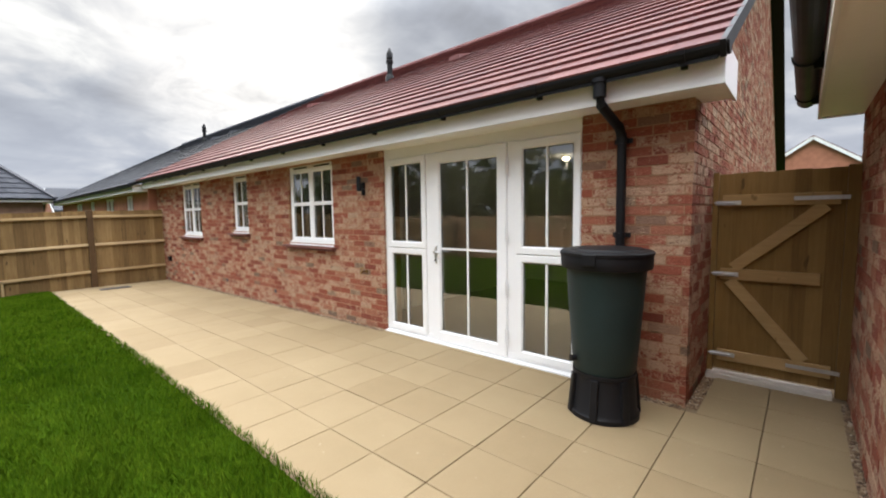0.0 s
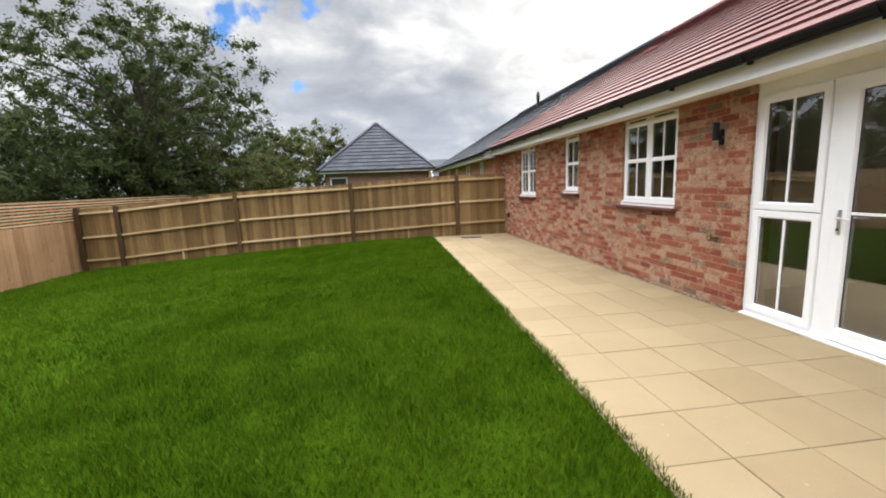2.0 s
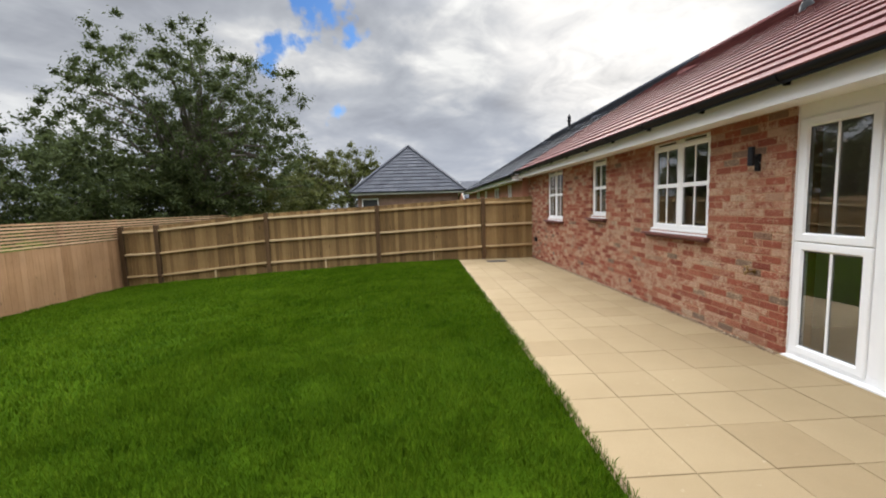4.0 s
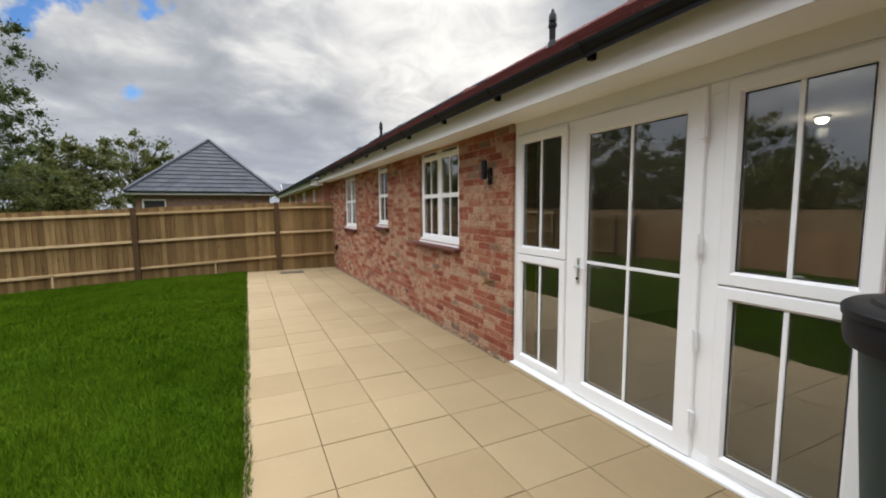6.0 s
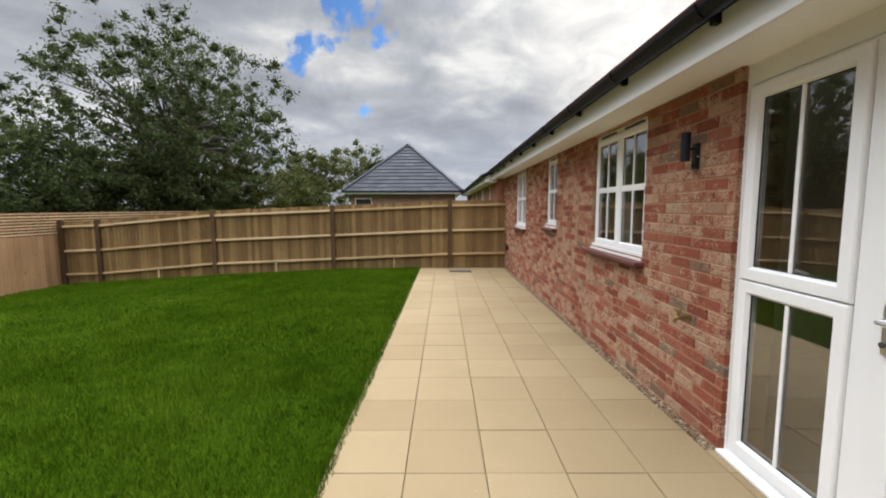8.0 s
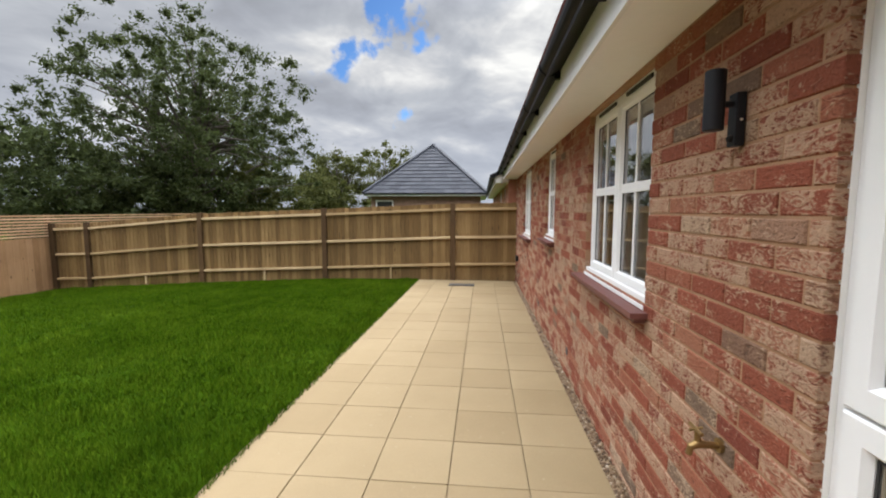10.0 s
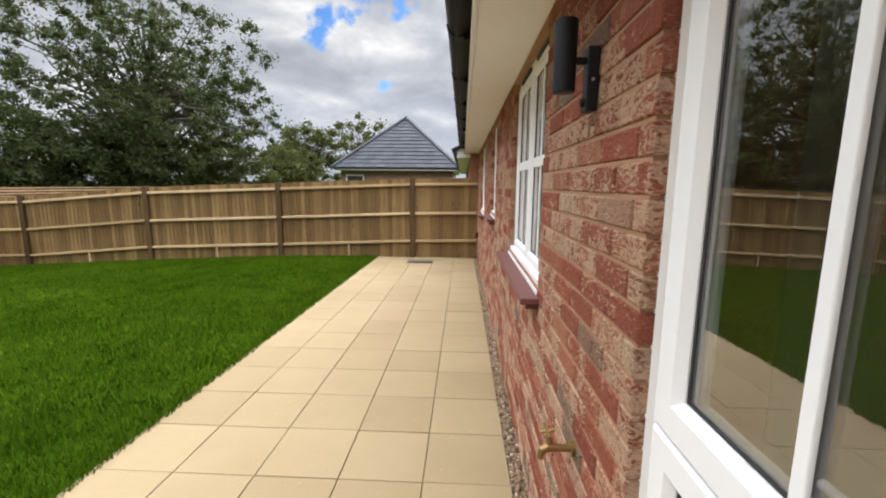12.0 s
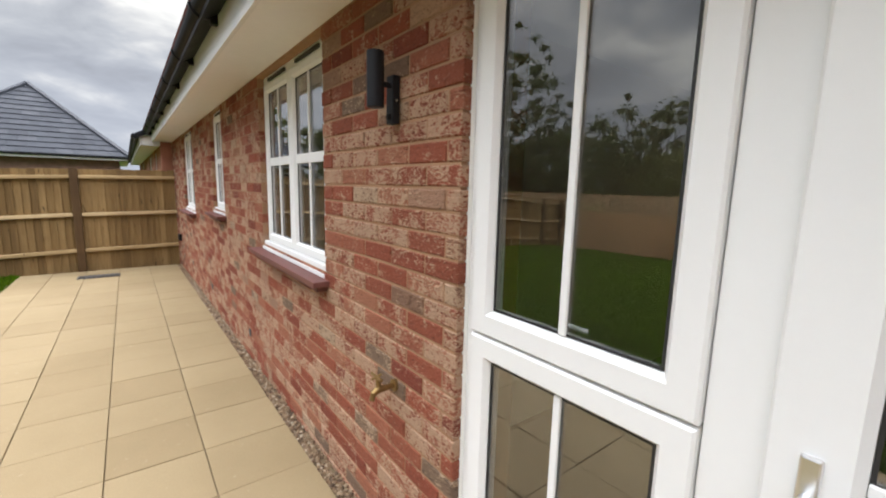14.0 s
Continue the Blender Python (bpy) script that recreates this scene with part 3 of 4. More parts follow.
flue(-7.09, 7.5, on_roof(7.5))
for x, y in ((-4.7, 7.1), (-9.9, 7.2)):
    z = on_roof(y)
    tv = thing("tile_vent", (x, y, z), "low red tile vent in the roof slope", "roof vent", "tile vents")
    part("hood", Shape().add([(x - .14, y - .14, z - .05), (x + .14, y - .14, z - .05), (x + .14, y + .2, z + .13), (x - .14, y + .2, z + .13), (x - .11, y - .12, z + .04), (x + .11, y - .12, z + .04)],
                             [(0, 1, 5, 4), (4, 5, 2, 3), (0, 4, 3), (1, 2, 5), (0, 3, 2, 1)]), RED_TILE, tv)


# ---- windows and doors ----
def ring(x0, x1, z0, z1, y0, y1, w):
    return Shape().box(x0, y0, z0, x0 + w, y1, z1).box(x1 - w, y0, z0, x1, y1, z1).box(x0 + w, y0, z1 - w, x1 - w, y1, z1).box(x0 + w, y0, z0, x1 - w, y1, z0 + w)


def mitred(x0, x1, z0, z1, y0, y1, w, lip=0.014):
    """A sash frame with sloping inner edges and mitred corners."""
    s = Shape()
    o = [(x0, z0), (x1, z0), (x1, z1), (x0, z1)]
    i1 = [(x0 + w - lip, z0 + w - lip), (x1 - w + lip, z0 + w - lip), (x1 - w + lip, z1 - w + lip), (x0 + w - lip, z1 - w + lip)]
    i2 = [(x0 + w, z0 + w), (x1 - w, z0 + w), (x1 - w, z1 - w), (x0 + w, z1 - w)]
    rings = [[(x, y1, z) for x, z in o], [(x, y0 + 0.006, z) for x, z in o], [(x + (0.006 if k in (0, 3) else -0.006), y0, z + (0.006 if k < 2 else -0.006)) for k, (x, z) in enumerate(o)],
             [(x, y0, z) for x, z in i1], [(x, y0 + 0.018, z) for x, z in i2], [(x, y1, z) for x, z in i2]]
    s.v = [p for r in rings for p in r]
    for r in range(6):
        for k in range(4):
            a, b = r * 4 + k, r * 4 + (k + 1) % 4
            c, d = ((r + 1) % 6) * 4 + (k + 1) % 4, ((r + 1) % 6) * 4 + k
            s.f.append((a, b, c, d))
    return s


def pane_set(parent, x0, x1, z0, z1, y, vbars=(), hbars=(), hw=0.022):
    """Glass with a black gasket and white glazing bars on its face."""
    p = part("pane", B(x0 - 0.005, y, z0 - 0.005, x1 + 0.005, y + 0.006, z1 + 0.005), GLASS, parent)
    p.visible_shadow = False
    part("gasket", ring(x0, x1, z0, z1, y - 0.004, y - 0.0005, 0.006), GASKET, parent)
    for x in vbars:
        part("glazing_bar", B(x - 0.011, y - 0.011, z0, x + 0.011, y - 0.001, z1), PVC, parent, bevel=0.003)
    for z in hbars:
        part("glazing_bar", B(x0, y - 0.012, z - hw / 2, x1, y - 0.002, z + hw / 2), PVC, parent, bevel=0.003)


def window(k, x0, x1, z0, z1, sashes):
    win = thing("window_%d" % k, ((x0 + x1) / 2, WALL_Y, z0), "white plastic casement window with glazing bars above a plum sill", "window", "garden windows", "structure")
    y = WALL_Y + 0.034
    part("window_frame", ring(x0, x1, z0, z1, y + 0.012, y + 0.075, 0.05), PVC, win, bevel=0.003)
    part("sill_board", B(x0 + 0.001, WALL_Y + 0.010, z0 - 0.036, x1 - 0.001, y + 0.011, z0 + 0.026).box(x0 + 0.001, WALL_Y - 0.006, z0 - 0.036, x1 - 0.001, WALL_Y + 0.009, z0 - 0.012), PVC, win, bevel=0.004)
    wdt = (x1 - x0 - 0.06) / sashes
    for i in range(sashes):
        a, b = x0 + 0.03 + i * wdt, x0 + 0.03 + (i + 1) * wdt
        part("trickle_vent", B(a + 0.10, y + 0.002, z1 - 0.040, b - 0.10, y + 0.013, z1 - 0.020), GASKET, win)
        sash = part("sash", mitred(a + 0.002, b - 0.002, z0 + 0.03, z1 - 0.055, y, y + 0.05, 0.058), PVC, win)
        ga, gb, gc, gd = a + 0.06, b - 0.06, z0 + 0.088, z1 - 0.113
        zm = gc + (gd - gc) * 0.52
        pane_set(sash, ga, gb, gc, gd, y + 0.022, [(ga + gb) / 2] if sashes == 1 or x1 - x0 > 1.1 or i == 1 else [], [zm], 0.055)
    part("window_sill", Shape().box(x0 - 0.10, WALL_Y - 0.085, z0 - 0.065, x1 + 0.06, WALL_Y + 0.08, z0 - 0.037).box(x0 - 0.04, WALL_Y - 0.055, z0 - 0.095, x1 + 0.03, WALL_Y + 0.03, z0 - 0.068), SILL, win, "plum clay tile sill", 0.002)


window(1, *WINDOWS[0], 2)
window(2, *WINDOWS[1], 1)
window(3, *WINDOWS[2], 2)

# glazed door unit
FY = WALL_Y + 0.035
door = thing("door_1", (-2.3, FY, 0.0), "white glazed patio door between two side lights, shut", "glazed door", "", "structure")
part("door_frame", ring(-3.533, -1.002, 0.012, 2.145, FY + 0.012, FY + 0.085, 0.062).box(-2.845, FY + 0.012, 0.074, -2.742, FY + 0.085, 2.083).box(-1.762, FY + 0.012, 0.074, -1.655, FY + 0.085, 2.083), PVC, door, bevel=0.003)
part("head_panel", B(-3.535, FY + 0.009, 2.1455, -1.0, FY + 0.10, 2.262), PVC, door, "white board over the door frame")
part("threshold", B(-3.535, FY - 0.055, -0.02, -1.0, FY + 0.09, 0.011), PVC, door, bevel=0.004)
part("sealant", B(-3.541, FY - 0.002, 0.01, -3.534, FY + 0.03, 2.26).box(-1.001, FY - 0.002, 0.01, -0.994, FY + 0.03, 2.26), SOFFIT, door)
for sx0, sx1 in ((-3.497, -2.848), (-1.658, -1.018)):
    for sz0, sz1 in ((1.066, 2.13), (0.045, 1.058)):
        sash = part("side_light", mitred(sx0, sx1, sz0, sz1, FY - 0.008, FY + 0.05, 0.075), PVC, door)
        a, b, c, d = sx0 + 0.077, sx1 - 0.077, sz0 + 0.077, sz1 - 0.077
        pane_set(sash, a, b, c, d, FY + 0.016, [(a + b) / 2])
    part("stay_handle", Shape().tube([((sx0 + sx1) / 2 - 0.04, FY + 0.07, 1.152), ((sx0 + sx1) / 2 + 0.03, FY + 0.078, 1.146)], 0.007, 8), PVC, door)
leaf = part("door_leaf", mitred(-2.745, -1.758, 0.02, 2.135, FY - 0.012, FY + 0.055, 0.122), PVC, door)
pane_set(leaf, -2.622, -1.881, 0.143, 2.012, FY + 0.016, [-2.252], [1.075])
handle = part("door_handle", B(-2.697, FY - 0.024, 0.905, -2.669, FY - 0.011, 1.105), CHROME, leaf, "chrome lever handle on a plate", 0.004)
part("lever", Shape().tube([(-2.683, FY - 0.018, 1.035), (-2.683, FY - 0.06, 1.035), (-2.675, FY - 0.066, 1.035), (-2.565, FY - 0.066, 1.030)], 0.009, 10), CHROME, leaf, smooth=True)
part("lock_cylinder", Shape().tube([(-2.683, FY - 0.02, 0.945), (-2.683, FY - 0.034, 0.945)], 0.011, 12), GRATE, leaf)
for z in (0.20, 0.68, 1.22, 1.86):
    part("hinge", Shape().box(-1.774, FY - 0.030, z, -1.742, FY - 0.006, z + 0.105).tube([(-1.758, FY - 0.034, z - 0.01), (-1.758, FY - 0.034, z + 0.115)], 0.011, 10), PVC, door, "white flag hinge", 0.002)

# rooms behind the glass
structure("floor", B(-12.0, WALL_Y + 0.12, -0.05, gx0 - 0.002, 9.2, -0.012), CARPET, "grey-brown carpet indoors", "floor")
structure("ceiling", B(-12.0, WALL_Y + 0.29, 2.36, gx0 - 0.002, 9.2, 2.41), ROOM, "plain painted ceiling indoors", "ceiling")
structure("wall_inside_north", B(-12.0, 9.0, -0.01, gx0 - 0.002, 9.2, 2.36), ROOM, "plain painted inside wall", "wall")
for nm, x in (("wall_inside_1", -4.35), ("wall_inside_2", -6.45), ("wall_inside_3", -8.35), ("wall_inside_4", -12.0)):
    structure(nm, B(x, WALL_Y + 0.29, -0.01, x + 0.1, 8.998, 2.358), ROOM, "plain painted partition wall", "wall")
# pale sheet added behind the clear pane, standing in for frosted glass
bl = thing("window_blind", (-7.65, WALL_Y + 0.2, 1.2), "pale sheet behind the narrow window, standing in for frosted glass", "blind")
part("blind", B(-7.96, WALL_Y + 0.19, 1.2, -7.33, WALL_Y + 0.196, 2.2), CURTAIN, bl)
for x0, x1 in ((-10.82, -10.60), (-9.84, -9.62), (-5.85, -5.62), (-4.83, -4.61)):
    cur = Shape()
    n = 24
    pts = [(x0 + (x1 - x0) * i / n, WALL_Y + 0.34 + 0.03 * math.sin(i * 1.9)) for i in range(n + 1)]
    cur.v = [(x, y + o, z) for z in (0.75, 2.3) for o in (0, 0.006) for x, y in pts]
    m = n + 1
    cur.f = [(i, i + 1, i + 1 + 2 * m, i + 2 * m) for i in range(n)] + [(i + m, i + 3 * m, i + 1 + 3 * m, i + 1 + m) for i in range(n)]
    tagged(part("curtain", cur, CURTAIN), "pale grey folded curtain behind the window", "curtain", "curtains")
bulb = thing("ceiling_light", (-2.46, 7.0, 2.36), "lit ceiling light in the room behind the doors", "ceiling light")
part("rose", Shape().turned((-2.46, 7.0, 2.335), [(0.07, 0), (0.07, 0.024)], 20), PVC, bulb)
bulb_light = new("bulb_light", bpy.data.lights.new("bulb_light", "POINT"))
bulb_light.data.energy, bulb_light.data.color, bulb_light.data.shadow_soft_size = 1.3, (1.0, 0.86, 0.66), 0.05
bulb_light.location = (-2.46, 7.0, 2.20)
part("lamp", Shape().turned((-2.46, 7.0, 2.285), [(0.02, 0), (0.045, 0.015), (0.05, 0.035), (0.04, 0.05)], 16), LIT, bulb, "glowing warm bulb", smooth=True)

# ---- fixtures on the wall ----
LX = -3.905
lamp = thing("wall_light", (LX, WALL_Y, 1.72), "black cylinder wall light with a motion sensor on brick", "wall light")
part("back_plate", B(LX - 0.024, 4.084, 1.72, LX + 0.024, WALL_Y - 0.003, 1.885), LAMP_BLACK, lamp, bevel=0.003)
part("arm", Shape().tube([(LX, 4.088, 1.852), (LX, 4.05, 1.852)], 0.010, 10), LAMP_BLACK, lamp)
part("cylinder", Shape().turned((LX, 4.028, 1.770), [(0.027, 0), (0.030, 0.002), (0.030, 0.183), (0.028, 0.185)], 28), LAMP_BLACK, lamp, smooth=True)
part("sensor", Shape().tube([(LX, 4.088, 1.745), (LX, 4.074, 1.743)], [0.014, 0.009], 12), BLACK, lamp, "glossy sensor dome")
part("screw", Shape().tube([(LX + 0.024, 4.098, 1.80), (LX + 0.028, 4.098, 1.80)], 0.004, 8), CHROME, lamp)

TX, TZ = -3.90, 0.725
tap = thing("garden_tap", (TX, WALL_Y, TZ), "weathered brass garden tap with a cross handle", "tap")
part("back_flange", Shape().tube([(TX, WALL_Y + 0.002, TZ), (TX, WALL_Y - 0.012, TZ)], 0.024, 14), BRASS, tap)
part("tap_body", Shape().tube([(TX, 4.105, TZ), (TX, 4.065, TZ), (TX, 4.04, TZ + 0.003), (TX, 4.018, TZ - 0.008), (TX, 4.010, TZ - 0.035)], [0.011, 0.012, 0.016, 0.013, 0.011], 12), BRASS, tap, smooth=True)
part("tap_spindle", Shape().tube([(TX, 4.042, TZ), (TX, 4.032, TZ + 0.05)], [0.013, 0.007], 12), BRASS, tap, smooth=True)
part("tap_handle", Shape().tube([(TX - 0.04, 4.030, TZ + 0.055), (TX + 0.04, 4.030, TZ + 0.055)], 0.006, 8).tube([(TX, 4.008, TZ + 0.05), (TX, 4.052, TZ + 0.06)], 0.005, 8), BRASS, tap)

vent = thing("wall_vent", (-11.88, WALL_Y, 0.37), "small black vent cowl low on the brick wall", "vent")
part("cowl", B(-11.96, WALL_Y - 0.05, 0.37, -11.80, WALL_Y - 0.001, 0.49), BLACK, vent, bevel=0.01)
for z in (0.395, 0.425, 0.455):
    part("louvre", B(-11.95, WALL_Y - 0.062, z, -11.81, WALL_Y - 0.049, z + 0.014), BLACK, vent)
for x, z in ((-10.3, 0.155), (-8.4, 0.155), (-6.4, 0.155)):
    ab = thing("air_brick", (x, WALL_Y, z), "dark weep vent in the bottom brick course", "vent", "weep vents")
    part("grille", B(x - 0.03, WALL_Y - 0.008, z, x + 0.03, WALL_Y - 0.001, z + 0.062), GRATE, ab)

# ---- water butt ----
BX, BY = -0.625, 3.66
butt = thing("water_butt", (BX, BY, 0.0), "dark green plastic water butt with a black lid and stand", "water butt")
part("stand", Shape().turned((BX, BY, 0.002), [(0.262, 0), (0.262, 0.03), (0.245, 0.05), (0.225, 0.295), (0.235, 0.30), (0.235, 0.325)], 36), BLACK, butt, smooth=True)
for a in (-2.4, -1.5, -0.6, 0.6, 2.2):
    part("stand_rib", Shape().beam((BX + 0.262 * math.cos(a), BY + 0.262 * math.sin(a), 0.01), (BX + 0.234 * math.cos(a), BY + 0.234 * math.sin(a), 0.30), 0.055, 0.03), BLACK, butt, bevel=0.006)
part("barrel", Shape().turned((BX, BY, 0.325), [(0.222, 0), (0.232, 0.02), (0.252, 0.25), (0.272, 0.5), (0.288, 0.72), (0.292, 0.74), (0.297, 0.76)], 40), BUTT, butt, smooth=True)
part("rim", Shape().turned((BX, BY, 1.06), [(0.300, 0), (0.325, 0.005), (0.332, 0.03), (0.332, 0.085), (0.325, 0.10), (0.30, 0.105)], 40), BLACK, butt, smooth=True)
part("lid", Shape().turned((BX, BY, 1.155), [(0.338, 0), (0.340, 0.022), (0.325, 0.034), (0.27, 0.036), (0.26, 0.046), (0.13, 0.052), (0.02, 0.054)], 40), BLACK, butt, smooth=True)
part("lid_catch", Shape().box(BX - 0.05, BY - 0.352, 1.10, BX + 0.05, BY - 0.332, 1.175), BLACK, butt, bevel=0.005)
part("tap_boss", Shape().tube([(BX - 0.15, BY - 0.19, 0.42), (BX - 0.175, BY - 0.225, 0.42)], 0.022, 12), BLACK, butt)

butt.scale = (0.93, 0.93, 1.0)

# ---- side gate ----
gate = thing("side_gate", (0.3, GATE_Y, 0.0), "brown boarded timber side gate with ledges and braces, shut", "gate")
g0, g1 = -0.135, 0.665
for i in range(8):
    a = g0 + i * (g1 - g0) / 8
    part("board", B(a, GATE_Y + 0.03 + 0.003 * (i % 2), 0.055, a + (g1 - g0) / 8 + 0.0, GATE_Y + 0.05, 1.765 + 0.004 * (i % 3)), GATE_WOOD, gate)
for z in (1.49, 0.86, 0.14):
    part("ledge", B(g0 + 0.03, GATE_Y, z, g1 - 0.03 if z != 0.86 else g1 - 0.12, GATE_Y + 0.029, z + 0.095), GATE_RAIL, gate, bevel=0.003)
part("brace", Shape().beam((g0 + 0.12, GATE_Y + 0.015, 0.96), (g1 - 0.11, GATE_Y + 0.015, 1.485), 0.027, 0.09), GATE_RAIL, gate, bevel=0.003)
part("brace", Shape().beam((g0 + 0.10, GATE_Y + 0.015, 0.855), (g1 - 0.20, GATE_Y + 0.015, 0.24), 0.027, 0.09), GATE_RAIL, gate, bevel=0.003)
for z in (1.54, 0.19):
    part("strap_hinge", Shape().box(g1 - 0.30, GATE_Y - 0.006, z - 0.012, g1 + 0.02, GATE_Y - 0.001, z + 0.018), GALV, gate, "galvanised strap hinge")
for z in (1.52, 0.91, 0.20):
    part("bolt", Shape().box(g0 - 0.02, GATE_Y - 0.008, z - 0.02, g0 + 0.16, GATE_Y - 0.001, z + 0.015).tube([(g0 - 0.03, GATE_Y - 0.014, z), (g0 + 0.13, GATE_Y - 0.014, z)], 0.007, 8), GALV, gate, "galvanised sliding bolt")
for x in (CORNER_X + 0.003, GARAGE_X - 0.073):
    tagged(part("gate_post", B(x, GATE_Y - 0.005, 0.0, x + 0.04 if x < 0 else GARAGE_X - 0.003, GATE_Y + 0.07, 1.78), GATE_WOOD, None), "dark timber gate post fixed to the brickwork", "gate post", "gate posts")
structure("kerb", B(CORNER_X + 0.004, GATE_Y - 0.08, -0.02, GARAGE_X - 0.09, GATE_Y + 0.06, 0.035), CONCRETE, "pale concrete kerb under the gate", "kerb", 0.008)

# ---- garage beside the passage ----
garage = thing("garage", (2.5, 1.6, 0.0), "brick garage with a white soffit and black gutter", "garage")
part("wall", B(GARAGE_X + 0.0055, -1.5, -0.4, 4.5, 5.15, 2.20), MORTAR, garage, "red brick wall with buff mortar")
joined = Shape()
for a, b, c, d, o in brick_layout(-1.5, 5.15, -0.37, 2.19, [], 8):
    joined.box(GARAGE_X + o, a, c, GARAGE_X + 0.09, b, d)
tagged(part("brickwork", joined, BRICK_J, garage), kind="stuff")
part("soffit", B(0.50, -1.6, 2.185, GARAGE_X + 0.2, 5.22, 2.198), SOFFIT, garage, "white soffit")
part("fascia", B(0.478, -1.6, 2.17, 0.499, 5.22, 2.34).box(0.499, 5.20, 2.17, 1.2, 5.22, 2.40), PVC, garage, "white fascia board")
part("roof", Shape().add([(0.40, -1.65, 2.36), (0.40, 5.24, 2.36), (2.6, 5.24, 3.63), (2.6, -1.65, 3.63), (4.8, 5.24, 2.36), (4.8, -1.65, 2.36)],
                         [(0, 3, 2, 1), (3, 5, 4, 2), (0, 1, 4, 5), (1, 2, 4), (0, 5, 3)]), RED_TILE, garage, "red tiled roof")
gutter(-1.6, 5.2, 0.405, 2.33, 1)


# ---- fences ----
def far_fence():
    f = thing("fence", (FENCE_X, -1.7, -0.1), "closeboarded timber fence with pale rails and dark posts", "fence")
    posts = [2.61, -0.535, -3.75, -6.87, -7.86]
    for y in posts:
        g, t = along(y, LAWN) - 0.45, along(y, FENCE_TOP)
        part("post", B(FENCE_X - 0.05, y - 0.058, g, FENCE_X + 0.05, y + 0.058, t + 0.012), POST, f, bevel=0.006)
    ends = [4.10] + posts
    for a, b in zip(ends, ends[1:]):
        for drop in (0.14, 0.80, 1.44):
            p = (FENCE_X + 0.005, a - 0.05 if a < 4 else a, along(a, FENCE_TOP) - drop)
            q = (FENCE_X + 0.005, b + 0.05, along(b, FENCE_TOP) - drop)
            part("rail", Shape().beam(p, q, 0.05, 0.062), RAIL, f, bevel=0.01)
    r = random.Random(2)
    y = 4.09
    while y > -7.9:
        t = along(y, FENCE_TOP) - 0.005 + r.uniform(-0.008, 0.008)
        g = along(y, LAWN) - 0.19
        s = Shape()
        x = FENCE_X - 0.022
        tilt = r.uniform(-0.003, 0.003)
        s.add([(x, y, g), (x - 0.010, y, g), (x - 0.028, y - 0.105, g), (x - 0.022, y - 0.105, g),
               (x + tilt, y, t), (x - 0.010 + tilt, y, t), (x - 0.028, y - 0.105, t), (x - 0.022, y - 0.105, t)],
              [(0, 1, 2, 3), (7, 6, 5, 4), (0, 4, 5, 1), (1, 5, 6, 2), (2, 6, 7, 3), (3, 7, 4, 0)])
        part("board", s, BOARD, f)
        y -= 0.098
    for y in (-5.3, -2.1, 1.1):
        part("stump", B(FENCE_X - 0.01, y - 0.02, along(y, LAWN) - 0.35, FENCE_X + 0.03, y + 0.02, along(y, FENCE_TOP) - 1.42), RAIL, f, "short pale peg")
    return f


far_fence()


def side_fence():
    f = thing("fence", (-6.0, SIDE_FENCE_Y, -0.6), "smooth reddish board fence topped with open slatted trellis", "fence")
    r = random.Random(7)
    x = 0.6
    rest = Shape()
    while x > -29:
        s = Shape()
        y = SIDE_FENCE_Y
        s.add([(x, y, -0.68), (x - 0.1495, y - 0.004, -0.68), (x - 0.1495, y - 0.018, -0.68), (x, y - 0.014, -0.68),
               (x, y, 0.79), (x - 0.1495, y - 0.004, 0.79), (x - 0.1495, y - 0.018, 0.79), (x, y - 0.014, 0.79)],
              [(0, 3, 2, 1), (4, 5, 6, 7), (0, 1, 5, 4), (1, 2, 6, 5), (2, 3, 7, 6), (3, 0, 4, 7)])
        if -12.2 < x:
            part("board", s, PINK_BOARD, f)
        else:
            rest.add(s.v, s.f)
        x -= 0.15
    tagged(part("board_row", rest, BOARD_J, f), kind="stuff")
    for i in range(8):
        z = 0.815 + i * 0.0735
        part("slat", B(-29, SIDE_FENCE_Y - 0.01, z, 0.6, SIDE_FENCE_Y + 0.014, z + 0.039), SLAT, f)
    for i in range(16):
        x = 0.5 - i * 1.83
        part("post", B(x - 0.045, SIDE_FENCE_Y - 0.12, -0.85, x + 0.045, SIDE_FENCE_Y - 0.022, 1.385), POST, f)
    return f


side_fence()
bf = thing("fence", (GARAGE_X, -4.1, -0.4), "closeboarded timber fence beside the garage", "fence")
row = Shape()
for i in range(64):
    y = -1.52 - i * 0.1
    row.box(GARAGE_X, y - 0.097, -0.52, GARAGE_X + 0.015, y, 1.42)
tagged(part("board_row", row, BOARD_J, bf), kind="stuff")

